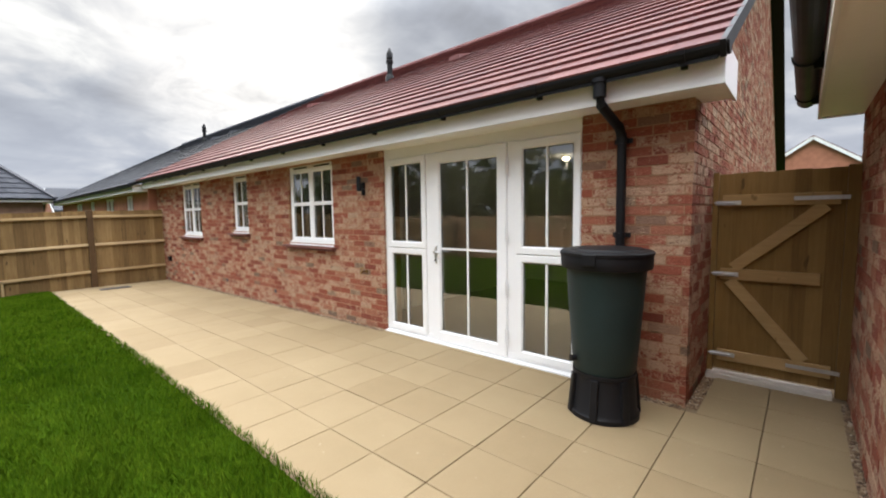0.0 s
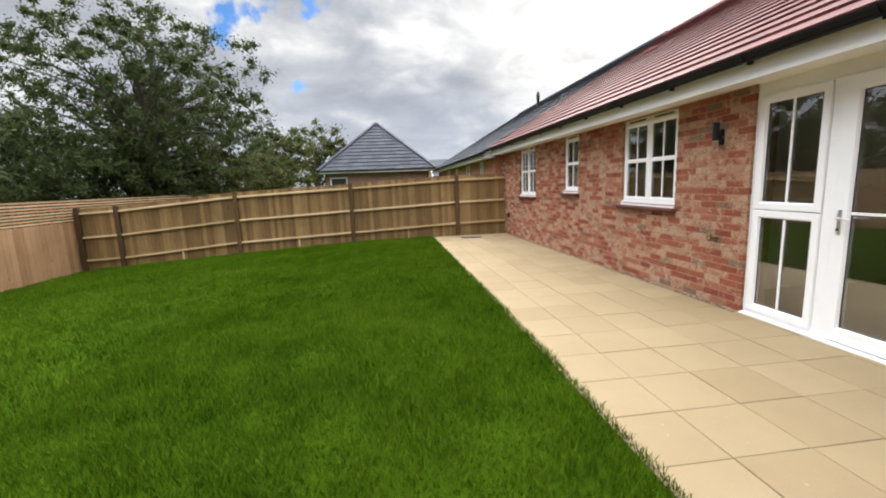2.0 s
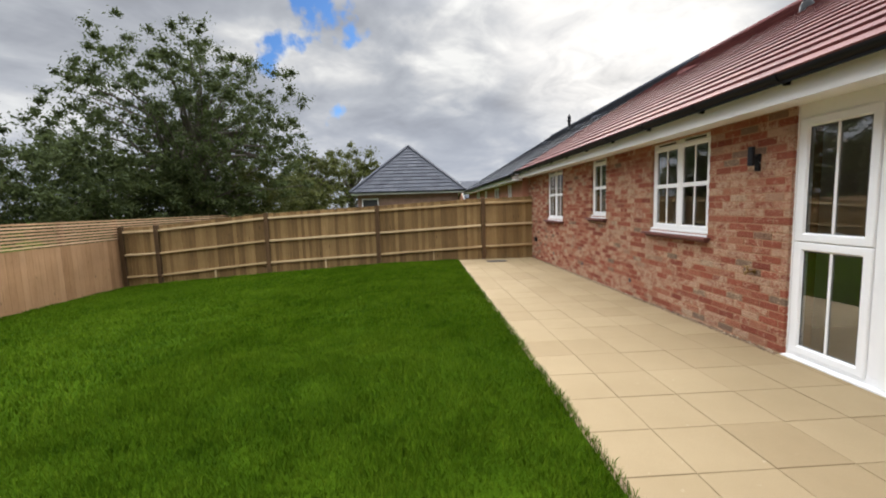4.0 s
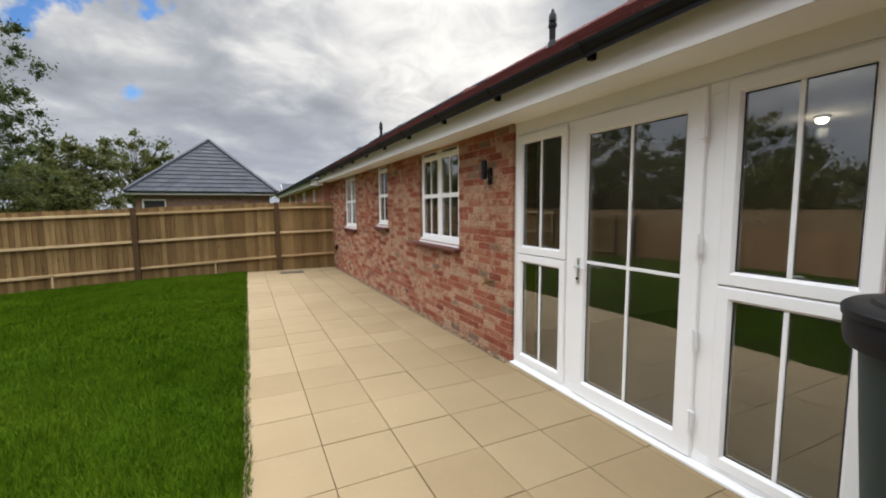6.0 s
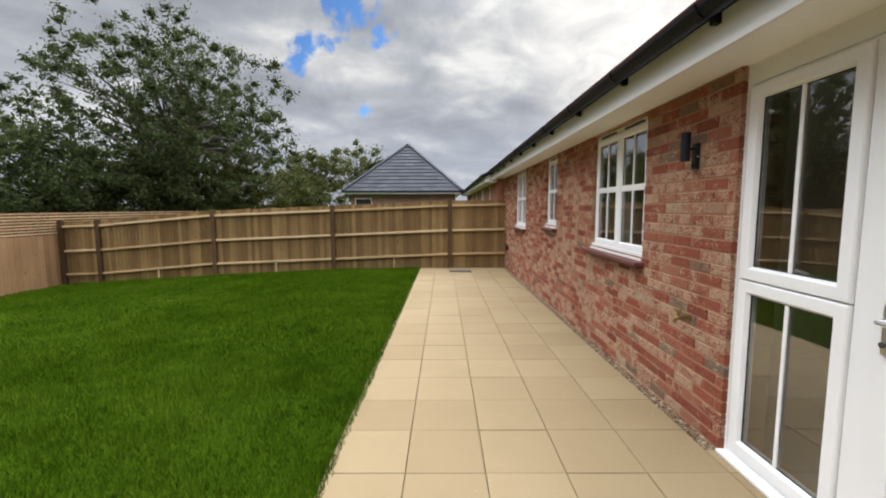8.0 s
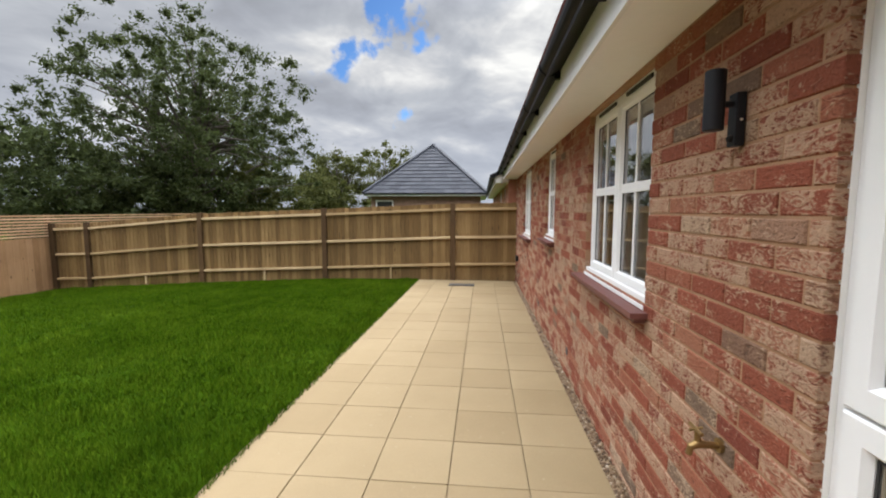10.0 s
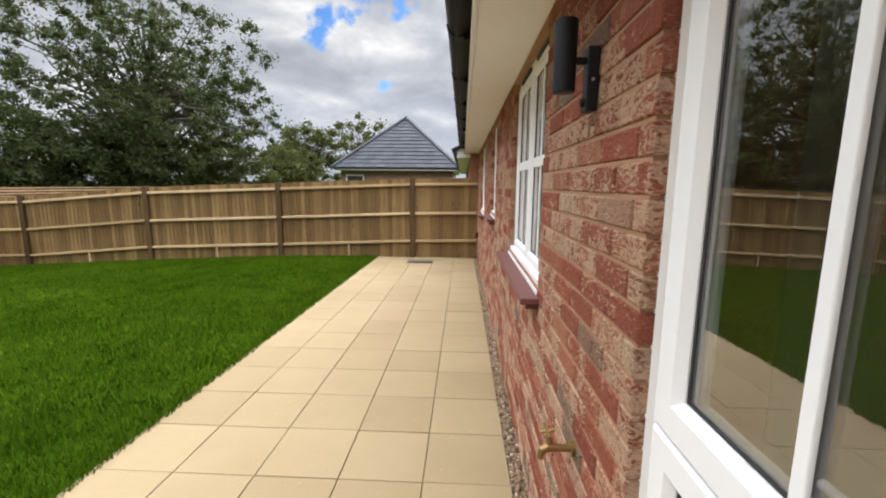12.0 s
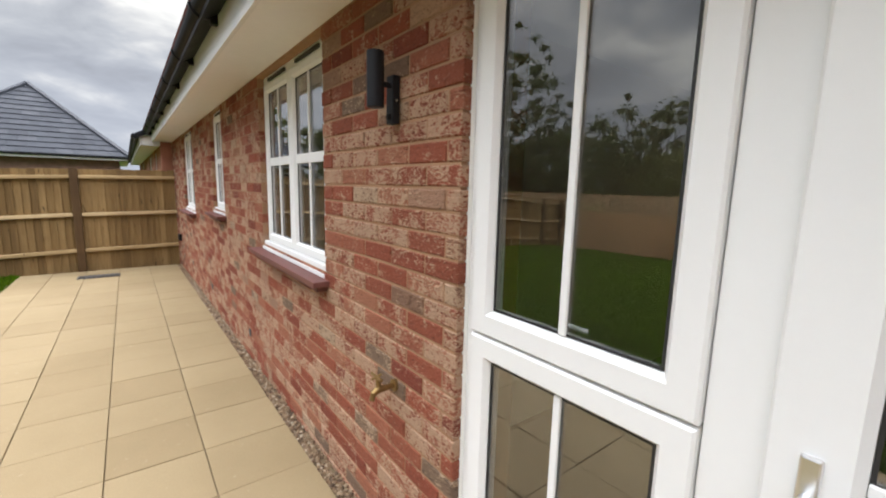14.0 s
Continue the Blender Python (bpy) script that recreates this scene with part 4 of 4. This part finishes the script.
# ---- neighbouring buildings ----
nb = thing("neighbour_bungalow", (-18, 9.5, 0), "brick bungalow with a dark grey tiled roof beyond the fence", "house")
NW = [(-15.1, -14.35, 1.1, 2.2), (-17.9, -16.7, 1.1, 2.2), (-20.6, -19.8, 1.1, 2.2), (-23.6, -22.3, 1.1, 2.2)]
part("wall", wall_shape(-27.5, END_X - 0.02, -0.4, 2.37, NW, lambda p, q, a, b: (p, 3.83, a, q, 4.10, b)), FAR_BRICK, nb)
part("end_wall", B(END_X - 0.3, 4.11, -0.4, END_X - 0.02, 15, 2.37), FAR_BRICK, nb)
for a, b, c, d in NW:
    w_ = part("window", ring(a, b, c, d, 3.86, 3.92, 0.06).box((a + b) / 2 - 0.03, 3.86, c + 0.06, (a + b) / 2 + 0.03, 3.92, d - 0.06).box(a + 0.06, 3.865, (c + d) / 2 - 0.025, (a + b) / 2 - 0.03, 3.915, (c + d) / 2 + 0.025).box((a + b) / 2 + 0.03, 3.865, (c + d) / 2 - 0.025, b - 0.06, 3.915, (c + d) / 2 + 0.025), PVC, nb)
    part("pane", B(a + 0.06, 3.89, c + 0.06, b - 0.06, 3.896, d - 0.06), GLASS, w_)
    part("backing", B(a, 4.12, c, b, 4.14, d), CURTAIN, w_)
part("fascia", B(-27.7, 3.50, 2.23, END_X - 0.03, 3.525, 2.40).box(END_X - 0.052, 3.53, 2.23, END_X - 0.03, 4.10, 2.43), PVC, nb, "white fascia")
part("soffit", B(-27.7, 3.528, 2.24, END_X - 0.055, 3.83, 2.252), SOFFIT, nb)
part("gutter", Shape().tube([(-27.7, 3.45, 2.40), (END_X, 3.45, 2.40)], 0.055, 10), BLACK, nb)
nr = part("roof", deck(-27.8, END_X + 0.03, 3.42, 2.40, 9.5, 2.40 + 6.08 * math.tan(PITCH)), BLACK, nb, "grey tiled roof")
tagged(part("tiling", joined_tiles([p for i, p in tile_places(-27.8, END_X + 0.03, 3.42, 2.40, 9.5, PITCH)], PITCH), GREY_TILE, nr), kind="stuff")
capping = Shape()
for i in range(33):
    x = -27.8 + i * 0.456
    capping.tube([(x, 9.5, 2.40 + 6.08 * math.tan(PITCH) - 0.02), (x + 0.45, 9.5, 2.40 + 6.08 * math.tan(PITCH) - 0.015)], 0.12, 12)
part("ridge_capping", capping, GREY_TILE, nr)
nb.location += Vector((0, 0.10, -0.06))
flue(-18.9, 7.6, on_roof(7.6, 3.52, 2.34))
for x, y in ((-14.8, 7.1), (-16.2, 7.0), (-21.3, 7.2)):
    z = on_roof(y, 3.52, 2.34)
    tv = thing("tile_vent", (x, y, z), "low dark tile vent in a grey roof", "roof vent", "tile vents")
    part("hood", Shape().add([(x - .14, y - .14, z - .05), (x + .14, y - .14, z - .05), (x + .14, y + .2, z + .13), (x - .14, y + .2, z + .13), (x - .11, y - .12, z + .04), (x + .11, y - .12, z + .04)],
                             [(0, 1, 5, 4), (4, 5, 2, 3), (0, 4, 3), (1, 2, 5), (0, 3, 2, 1)]), GREY_TILE, tv)


def hipped(name, x0, x1, y0, y1, eave, apex, label, rise_x, wall_mat, windows=()):
    h = thing(name, ((x0 + x1) / 2, (y0 + y1) / 2, -0.3), label, "house")
    part("wall", wall_shape(y0 + 0.35, y1 - 0.35, -0.4, eave - 0.06, windows, lambda p, q, a, b: (x1 - 0.60, p, a, x1 - 0.35, q, b)).box(x0 + 0.35, y0 + 0.36, -0.4, x1 - 0.61, y1 - 0.36, eave - 0.06), wall_mat, h)
    part("fascia", B(x0, y0, eave - 0.15, x1, y1, eave - 0.03), PVC, h, "white fascia and soffit")
    part("gutter", Shape().tube([(x1 + 0.05, y0 - 0.05, eave - 0.01), (x1 + 0.05, y1 + 0.05, eave - 0.01)], 0.055, 8), BLACK, h)
    ym, ra, rb = (y0 + y1) / 2, x1 - rise_x, x0 + rise_x
    o = 0.06
    v = [(x1 + o, y0 - o, eave), (x1 + o, y1 + o, eave), (x0 - o, y1 + o, eave), (x0 - o, y0 - o, eave), (ra, ym, apex), (rb, ym, apex)]
    rf = part("roof", Shape().add(v, [(0, 1, 4), (1, 2, 5, 4), (2, 3, 5), (3, 0, 4, 5), (3, 2, 1, 0)]), GREY_TILE, h, "grey hipped roof")
    courses = Shape()
    rows = 14
    for i in range(rows):
        f0, f1 = i / rows, (i + 1) / rows + 0.012
        for a, b, c in ((v[0], v[1], v[4]), (v[3], v[0], v[4]), (v[1], v[2], v[4])):
            a, b, c = Vector(a), Vector(b), Vector(c)
            nrm = (b - a).cross(c - a).normalized()
            if a == Vector(v[3]):
                c0, c1 = Vector(v[5]), Vector(v[4])
            elif a == Vector(v[1]):
                c0, c1 = Vector(v[4]), Vector(v[5])
            else:
                c0 = c1 = c
            n = max(2, int((b - a).length * (1 - f0) / 0.6))
            for k in range(n):
                s, e = k / n, (k + 1) / n - 0.006
                lo = lambda t, f: a.lerp(b, t).lerp(c0.lerp(c1, t), min(f, 1))
                p = [lo(s, f0) + nrm * 0.05, lo(e, f0) + nrm * 0.05, lo(e, f1) + nrm * 0.012, lo(s, f1) + nrm * 0.012]
                q = [lo(s, f0), lo(e, f0)]
                courses.add(p + q, [(0, 1, 2, 3), (4, 5, 1, 0)])
    tagged(part("tiling", courses, GREY_TILE, rf), kind="stuff")
    hips = Shape()
    for e in (v[0], v[1]):
        hips.beam(Vector(e) + Vector((0, 0, 0.05)), Vector(v[4]) + Vector((0, 0, 0.05)), 0.22, 0.10)
    part("hip_capping", hips, GREY_TILE, rf)
    for a, b, c, d in windows:
        xw = x1 - 0.46
        w2 = part("window", Shape().box(xw, a, c, xw + 0.06, a + 0.08, d).box(xw, b - 0.08, c, xw + 0.06, b, d).box(xw, a + 0.08, d - 0.08, xw + 0.06, b - 0.08, d).box(xw, a + 0.08, c, xw + 0.06, b - 0.08, c + 0.08), PVC, h)
        part("pane", B(xw + 0.02, a + 0.08, c + 0.08, xw + 0.026, b - 0.08, d - 0.08), GASKET, w2, "dark glass")


hipped("hipped_bungalow", -37.0, -26.4, -3.62, 3.52, 2.46, 5.85, "brown brick bungalow with a grey hipped roof beyond the fence", 4.42, DARK_BRICK, [(-3.02, -1.95, 0.95, 2.08)])


def gabled(name, x0, x1, y0, y1, eave, ridge, label, roof_mat, wall_mat):
    """A plain house whose gable faces the garden."""
    h = thing(name, ((x0 + x1) / 2, (y0 + y1) / 2, -0.4), label, "house", "distant houses")
    xm = (x0 + x1) / 2
    p = [(x0, -0.5), (x1, -0.5), (x1, eave), (xm, ridge), (x0, eave)]
    part("wall", Shape().add([(x, y, z) for y in (y0, y1) for x, z in p], [(0, 1, 2, 3, 4), (9, 8, 7, 6, 5)] + [(i, i + 5, (i + 1) % 5 + 5, (i + 1) % 5) for i in range(5)]), wall_mat, h)
    r = Shape()
    for s in (-1, 1):
        e = xm + s * ((x1 - x0) / 2 + 0.35)
        ez = eave - 0.35 * (ridge - eave) / ((x1 - x0) / 2)
        r.add([(e, y0 - 0.2, ez + 0.05), (xm, y0 - 0.2, ridge + 0.05), (xm, y1, ridge + 0.05), (e, y1, ez + 0.05), (e, y0 - 0.2, ez + 0.2), (xm, y0 - 0.2, ridge + 0.2), (xm, y1, ridge + 0.2), (e, y1, ez + 0.2)],
              [(0, 1, 2, 3), (4, 7, 6, 5), (0, 4, 5, 1), (1, 5, 6, 2), (2, 6, 7, 3), (3, 7, 4, 0)])
    part("roof", r, roof_mat, h)
    part("bargeboard", Shape().beam((x0 - 0.3, y0 - 0.24, eave - 0.25), (xm, y0 - 0.24, ridge + 0.02), 0.05, 0.22).beam((xm, y0 - 0.24, ridge + 0.02), (x1 + 0.3, y0 - 0.24, eave - 0.25), 0.05, 0.22), PVC, h)


gabled("far_house", -3.0, 4.4, 42.0, 52.0, 4.1, 6.7, "orange brick house with a red tiled gable far behind the gate", RED_TILE, FAR_BRICK)
gabled("far_house", 5.2, 14.0, 58.0, 66.0, 5.4, 7.6, "far brick house with a grey tiled roof", GREY_TILE, FAR_BRICK)
gabled("far_house", -57.5, -48.5, 6.0, 16.0, 2.3, 4.3, "far bungalow with a grey tiled roof", GREY_TILE, FAR_BRICK)


# ---- trees and hedge ----
def leaf_cloud(rng, centres, sizes, per, leaf):
    """Pointed leaves scattered round clump centres."""
    k = len(centres)
    idx = np.repeat(np.arange(k), per)
    n = len(idx)
    d = rng.normal(size=(n, 3))
    d /= np.linalg.norm(d, axis=1)[:, None]
    p = centres[idx] + d * (np.minimum(np.abs(rng.normal(0.0, 0.62, n)), 1.7) * sizes[idx])[:, None] * np.array([1, 1, 0.75])
    a = rng.normal(size=(n, 3))
    a /= np.linalg.norm(a, axis=1)[:, None]
    b = np.cross(a, rng.normal(size=(n, 3)))
    b /= np.linalg.norm(b, axis=1)[:, None]
    s = leaf * (0.6 + 0.8 * rng.random(n))[:, None]
    v = np.stack([p - a * s, p + b * s * 0.42, p + a * s, p - b * s * 0.42], 1).reshape(-1, 3)
    return v, np.arange(4 * n).reshape(-1, 4)


def tree(name, base, height, radius, low, seed, clumps, per, leaf, label, mat=LEAF, size=0.9, squash=1.0):
    rng = np.random.default_rng(seed)
    r = random.Random(seed)
    base = (*far(base[0], base[1]), base[2])
    height, radius, low, size, per = height * 1.11, radius * 1.11, low * 1.11, size * 1.11, int(per * 1.25)
    t = thing(name, base, label, "tree" if "tree" in name else "hedge", "trees behind the fence")
    bx, by, bz = base
    mid = low + (height - low) * 0.5
    cs, ss = [], []
    while len(cs) < clumps:
        d = rng.normal(size=3)
        d /= np.linalg.norm(d)
        wob = 0.78 + 0.42 * (0.5 + noise.noise((d[0] * 1.7 + seed, d[1] * 1.7, d[2] * 1.7)))
        q = rng.random() ** 0.4 * wob
        p = np.array([bx + d[0] * radius * q, by + d[1] * radius * squash * q, bz + mid + d[2] * (height - low) * 0.5 * q])
        if p[2] > bz + low * 0.6:
            cs.append(p)
            ss.append(size * (0.45 + 0.75 * rng.random()) * (1.25 - 0.5 * q))
    cs, ss = np.array(cs), np.array(ss)
    trunk = Shape()
    lean = (r.uniform(-0.4, 0.4), r.uniform(-0.4, 0.4))
    spine = [(bx + lean[0] * f * f, by + lean[1] * f * f, bz - 0.3 + (mid + 0.6) * f) for f in (0, 0.15, 0.35, 0.6, 0.8, 1)]
    w = height * 0.026
    trunk.tube(spine, [w * 1.35, w, w * 0.85, w * 0.65, w * 0.45, w * 0.25], 10)
    for c, s in list(zip(cs, ss))[:min(110, clumps) if name == "tree" else 8]:
        f = r.uniform(0.3, 0.95)
        i = min(int(f * 5), 4)
        a = Vector(spine[i]).lerp(Vector(spine[i + 1]), f * 5 - i)
        e = Vector(c) + (Vector(c) - a).normalized() * s * 0.7
        m = a.lerp(e, 0.5) + Vector((r.uniform(-.3, .3), r.uniform(-.3, .3), r.uniform(0, 0.5)))
        trunk.tube([a, m, e], [w * 0.34, w * 0.17, 0.008], 6)
    part("trunk", trunk, BARK, t, "grey-brown trunk with spreading limbs")
    v, q = leaf_cloud(rng, cs, ss, per, leaf)
    crown = new("crown", quick_mesh("crown", v - np.array(base), q, mat))
    crown.parent = t
    crown["kind"] = "stuff"
    return t


G = -0.55
tree("tree", (-18.6, -8.2, G), 9.7, 5.0, 0.5, 11, 640, 96, 0.075, "large dark green broadleaf tree behind the fence", LEAF, 0.52)
tree("tree", (-12.6, -13.8, G), 5.6, 4.6, 0.6, 12, 340, 100, 0.08, "dark green broadleaf tree with thin top branches", LEAF, 0.55)
tree("tree", (-40.0, -4.6, G), 8.2, 3.2, 1.4, 13, 60, 110, 0.14, "thin pale tree far beyond the fence", LEAF_LIGHT, 0.7)
tree("tree", (-31.0, -6.2, G), 6.0, 3.0, 0.3, 14, 90, 150, 0.12, "rounded green tree beside a bungalow", LEAF_LIGHT, 0.75)
tree("tree", (-5.5, -16.5, G), 4.6, 3.4, 0.4, 15, 150, 150, 0.12, "dark green tree behind the slatted fence")
tree("tree", (2.5, -18.5, G), 4.4, 3.4, 0.4, 16, 130, 150, 0.12, "dark green tree behind the slatted fence")
tree("hedge", (-17.0, -7.9, G), 3.9, 3.0, 0.0, 22, 120, 170, 0.08, "dense dark hedge under a tall tree", LEAF, 0.65, 0.3)
tree("hedge", (-14.2, -9.4, G), 4.6, 3.2, 0.0, 17, 190, 150, 0.07, "dense dark hedge behind the fence", LEAF, 0.65, 0.5)
tree("hedge", (-21.5, -7.0, G), 4.2, 3.0, 0.0, 18, 120, 170, 0.09, "dense green hedge behind the fence", LEAF_LIGHT, 0.7, 0.6)
tree("hedge", (-8.8, -10.4, G), 3.6, 3.4, 0.0, 19, 120, 170, 0.08, "dense green hedge behind the slatted fence", LEAF_LIGHT, 0.7, 0.5)
tree("hedge", (-2.0, -11.0, G), 2.8, 4.2, 0.0, 20, 80, 180, 0.10, "dense dark hedge behind the slatted fence", LEAF, 0.8, 0.45)
tree("hedge", (-26.5, -5.6, G), 4.2, 2.6, 0.0, 21, 90, 150, 0.10, "leafy green hedge beside a bungalow", LEAF_LIGHT, 0.7, 0.6)

def sloped(y0, y1, z0, drop, x0=-12.22):
    """A slab of ground whose top follows the fall of the site."""
    xs = (x0, -3.765, GARAGE_X - 0.002)
    s = Shape()
    s.v = [(x, y, z) for x in xs for y, z in ((y0, z0), (y1, z0), (y1, fall(x) + drop), (y0, fall(x) + drop))]
    s.f = [(0, 1, 2, 3), (11, 10, 9, 8)] + [(4 * k + i, 4 * k + i + 4, 4 * k + (i + 1) % 4 + 4, 4 * k + (i + 1) % 4) for k in (0, 1) for i in range(4)]
    return s


structure("soil_edge", sloped(1.775, LAWN_Y + 0.006, -0.30, -0.004), JOINT, "dark bare soil line between lawn and paving", "soil")

# ---- drain cover ----
DX, DY = -11.5, 2.86
DZ = fall(DX)
dr = thing("drain_grate", (DX, DY, DZ), "dark cast iron drain grate in the paving", "drain grate")
part("rim", B(DX - 0.12, DY - 0.28, DZ - 0.02, DX + 0.12, DY + 0.28, DZ + 0.010), GRATE, dr)
for i in range(9):
    part("bar", B(DX - 0.10, DY - 0.26 + i * 0.06, DZ + 0.010, DX + 0.10, DY - 0.23 + i * 0.06, DZ + 0.020), GRATE, dr)

# ---- grass ----
def blades(n, x0, x1, y0, y1, h0, h1, wd, seed):
    rng = np.random.default_rng(seed)
    x, y = rng.uniform(x0, x1, n), rng.uniform(y0, y1, n)
    clump = np.array([noise.noise((a * 2.3, b * 2.3, 1)) for a, b in zip(x[::1], y[::1])])
    z = np.interp(y, [p[0] for p in LAWN], [p[1] for p in LAWN]) - 0.008
    z[y > 1.77] = -0.01
    z += fall(x)
    h = rng.uniform(h0, h1, n) * (1 + 0.55 * clump)
    a = rng.uniform(0, 2 * np.pi, n)
    lean = rng.uniform(0.1, 0.75, n) * h
    la = rng.uniform(0, 2 * np.pi, n)
    side = np.stack([np.cos(a) * wd, np.sin(a) * wd, 0 * a], 1) * rng.uniform(0.6, 1.3, n)[:, None]
    p = np.stack([x, y, z], 1)
    tip = p + np.stack([np.cos(la) * lean, np.sin(la) * lean, h], 1)
    half = p * 0.5 + tip * 0.5 + np.stack([0 * h, 0 * h, h * 0.16], 1)
    v = np.stack([p - side, p + side, half + side * 0.75, half - side * 0.75, tip, tip], 1)
    base = np.arange(n)[:, None] * 5
    v = v[:, :5].reshape(-1, 3)
    tris = np.concatenate([base + np.array([[0, 1, 2]]), base + np.array([[0, 2, 3]]), base + np.array([[3, 2, 4]])], 0)
    return v, tris


for k, args in enumerate([(150000, -5.2, 0.72, -2.2, 1.82, 0.03, 0.065, 0.0026), (105000, -12.2, -5.2, -2.2, 1.82, 0.03, 0.065, 0.0042), (115000, -12.2, 0.72, -7.92, -2.2, 0.035, 0.07, 0.0048)]):
    v, q = blades(*args, 30 + k)
    tagged(new("grass", quick_mesh("grass", v, q, BLADE)), "long fresh green lawn grass", "grass", "", "stuff")

# ---- gravel along the walls ----
def pebbles(n, x0, x1, y0, y1, seed):
    rng = np.random.default_rng(seed)
    oct_v = np.array([(1, 0, 0), (-1, 0, 0), (0, 1, 0), (0, -1, 0), (0, 0, 1), (0, 0, -1), (0.62, 0.62, 0.5), (-0.62, 0.62, 0.5), (0.62, -0.62, 0.5), (-0.62, -0.62, 0.5)], float)
    oct_f = np.array([(0, 6, 8), (0, 2, 6), (2, 7, 6), (2, 1, 7), (1, 9, 7), (1, 3, 9), (3, 8, 9), (3, 0, 8), (4, 8, 6), (4, 6, 7), (4, 7, 9), (4, 9, 8)])
    c = np.stack([rng.uniform(x0, x1, n), rng.uniform(y0, y1, n), rng.uniform(-0.022, -0.004, n)], 1)
    c[:, 2] += fall(c[:, 0])
    s = rng.uniform(0.006, 0.014, (n, 1, 1)) * rng.uniform(0.7, 1.3, (n, 1, 3))
    a = rng.uniform(0, 6.28, n)
    v = oct_v[None] * s
    v = np.stack([v[..., 0] * np.cos(a)[:, None] - v[..., 1] * np.sin(a)[:, None], v[..., 0] * np.sin(a)[:, None] + v[..., 1] * np.cos(a)[:, None], v[..., 2]], -1) + c[:, None]
    return v.reshape(-1, 3), (oct_f[None] + np.arange(n)[:, None, None] * 10).reshape(-1, 3)


for n, box in ((5200, (-12.2, -3.55, 4.037, 4.112)), (700, (-0.99, -0.2, 4.037, 4.112)), (700, (-0.178, -0.105, 4.13, 4.88)), (1000, (0.70, 0.737, 1.8, 4.88))):
    v, q = pebbles(n, *box, 5)
    tagged(new("gravel", quick_mesh("gravel", v, q, PEBBLE)), "loose brown and cream pebbles along the wall foot", "gravel", "", "stuff")

# ---- patio ----
patio = structure("patio", sloped(LAWN_Y + 0.01, 4.114, -0.30, -0.018).box(CORNER_X + 0.001, 4.116, -0.12, GARAGE_X - 0.001, 9.0, -0.018), JOINT, "paved patio of buff square slabs with dark joints", "patio")
slab_meshes = {}
r = random.Random(9)


def slab(x0, x1, y0, y1):
    key = (round(x1 - x0, 3), round(y1 - y0, 3))
    if key not in slab_meshes:
        hx, hy = key[0] / 2 - 0.0025, key[1] / 2 - 0.0025
        s = Shape()
        e = 0.0025
        s.v = [(sx * (hx - k), sy * (hy - k), z) for k, z in ((0, -0.04), (0, -e), (e, 0)) for sx, sy in ((-1, -1), (1, -1), (1, 1), (-1, 1))]
        s.f = [(a + 4 * l, (a + 1) % 4 + 4 * l, (a + 1) % 4 + 4 * l + 4, a + 4 * l + 4) for l in (0, 1) for a in range(4)] + [(8, 9, 10, 11)]
        slab_meshes[key] = s.mesh("slab", SLAB)
    xm = (x0 + x1) / 2
    tilt = -0.017 if xm < -3.765 else 0.0
    piece("slab", slab_meshes[key], (xm, (y0 + y1) / 2, fall(xm) + r.uniform(-0.0015, 0.0015)), patio, (r.uniform(-0.002, 0.002), tilt + r.uniform(-0.002, 0.002), r.uniform(-0.002, 0.002)))


cols = [LAWN_Y, 2.225, 2.675, 3.125, 3.575, 4.035]
edges = [-12.21] + [-3.765 + 0.45 * i for i in range(-18, 10)] + [0.70]
for xa, xb in zip(edges, edges[1:]):
    for ya, yb in zip(cols, cols[1:]):
        slab(xa, xb, ya, yb)
for xa, xb in zip(edges, edges[1:]):
    if xb > DOOR[0] and xa < DOOR[1]:
        slab(max(xa, DOOR[0]), min(xb, DOOR[1]), 4.035, 4.093)
for ya, yb in ((4.035, 4.45), (4.45, 4.895)):
    slab(-0.10, 0.285, ya, yb)
    slab(0.285, 0.70, ya, yb)

# ---- bricks nearest the path and the lower roof tiles, one by one ----
brick_meshes = {}
for a, b, c, d, o in south:
    if NEAR[0] < (a + b) / 2 < NEAR[1]:
        key = (round(b - a, 3), round(d - c, 3))
        if key not in brick_meshes:
            hx, hz, e = key[0] / 2, key[1] / 2, 0.004
            s = Shape()
            s.v = [(sx * (hx - k), y, sz * (hz - k)) for k, y in ((0, 0.09), (0, e), (e, 0)) for sx, sz in ((-1, -1), (1, -1), (1, 1), (-1, 1))]
            s.f = [(i + 4 * l, (i + 1) % 4 + 4 * l, (i + 1) % 4 + 4 * l + 4, i + 4 * l + 4) for l in (0, 1) for i in range(4)] + [(8, 9, 10, 11)]
            brick_meshes[key] = s.mesh("brick", BRICK)
        piece("brick", brick_meshes[key], ((a + b) / 2, WALL_Y + o, (c + d) / 2), wall_south)
tile = tile_shape().mesh("tile", RED_TILE)
for i, p in tile_places(END_X + 0.06, 0.04, EAVE_Y, EAVE_Z, RIDGE_Y, PITCH):
    if i < 7:
        piece("tile", tile, p, roof, (PITCH, 0, r.uniform(-0.004, 0.004)))
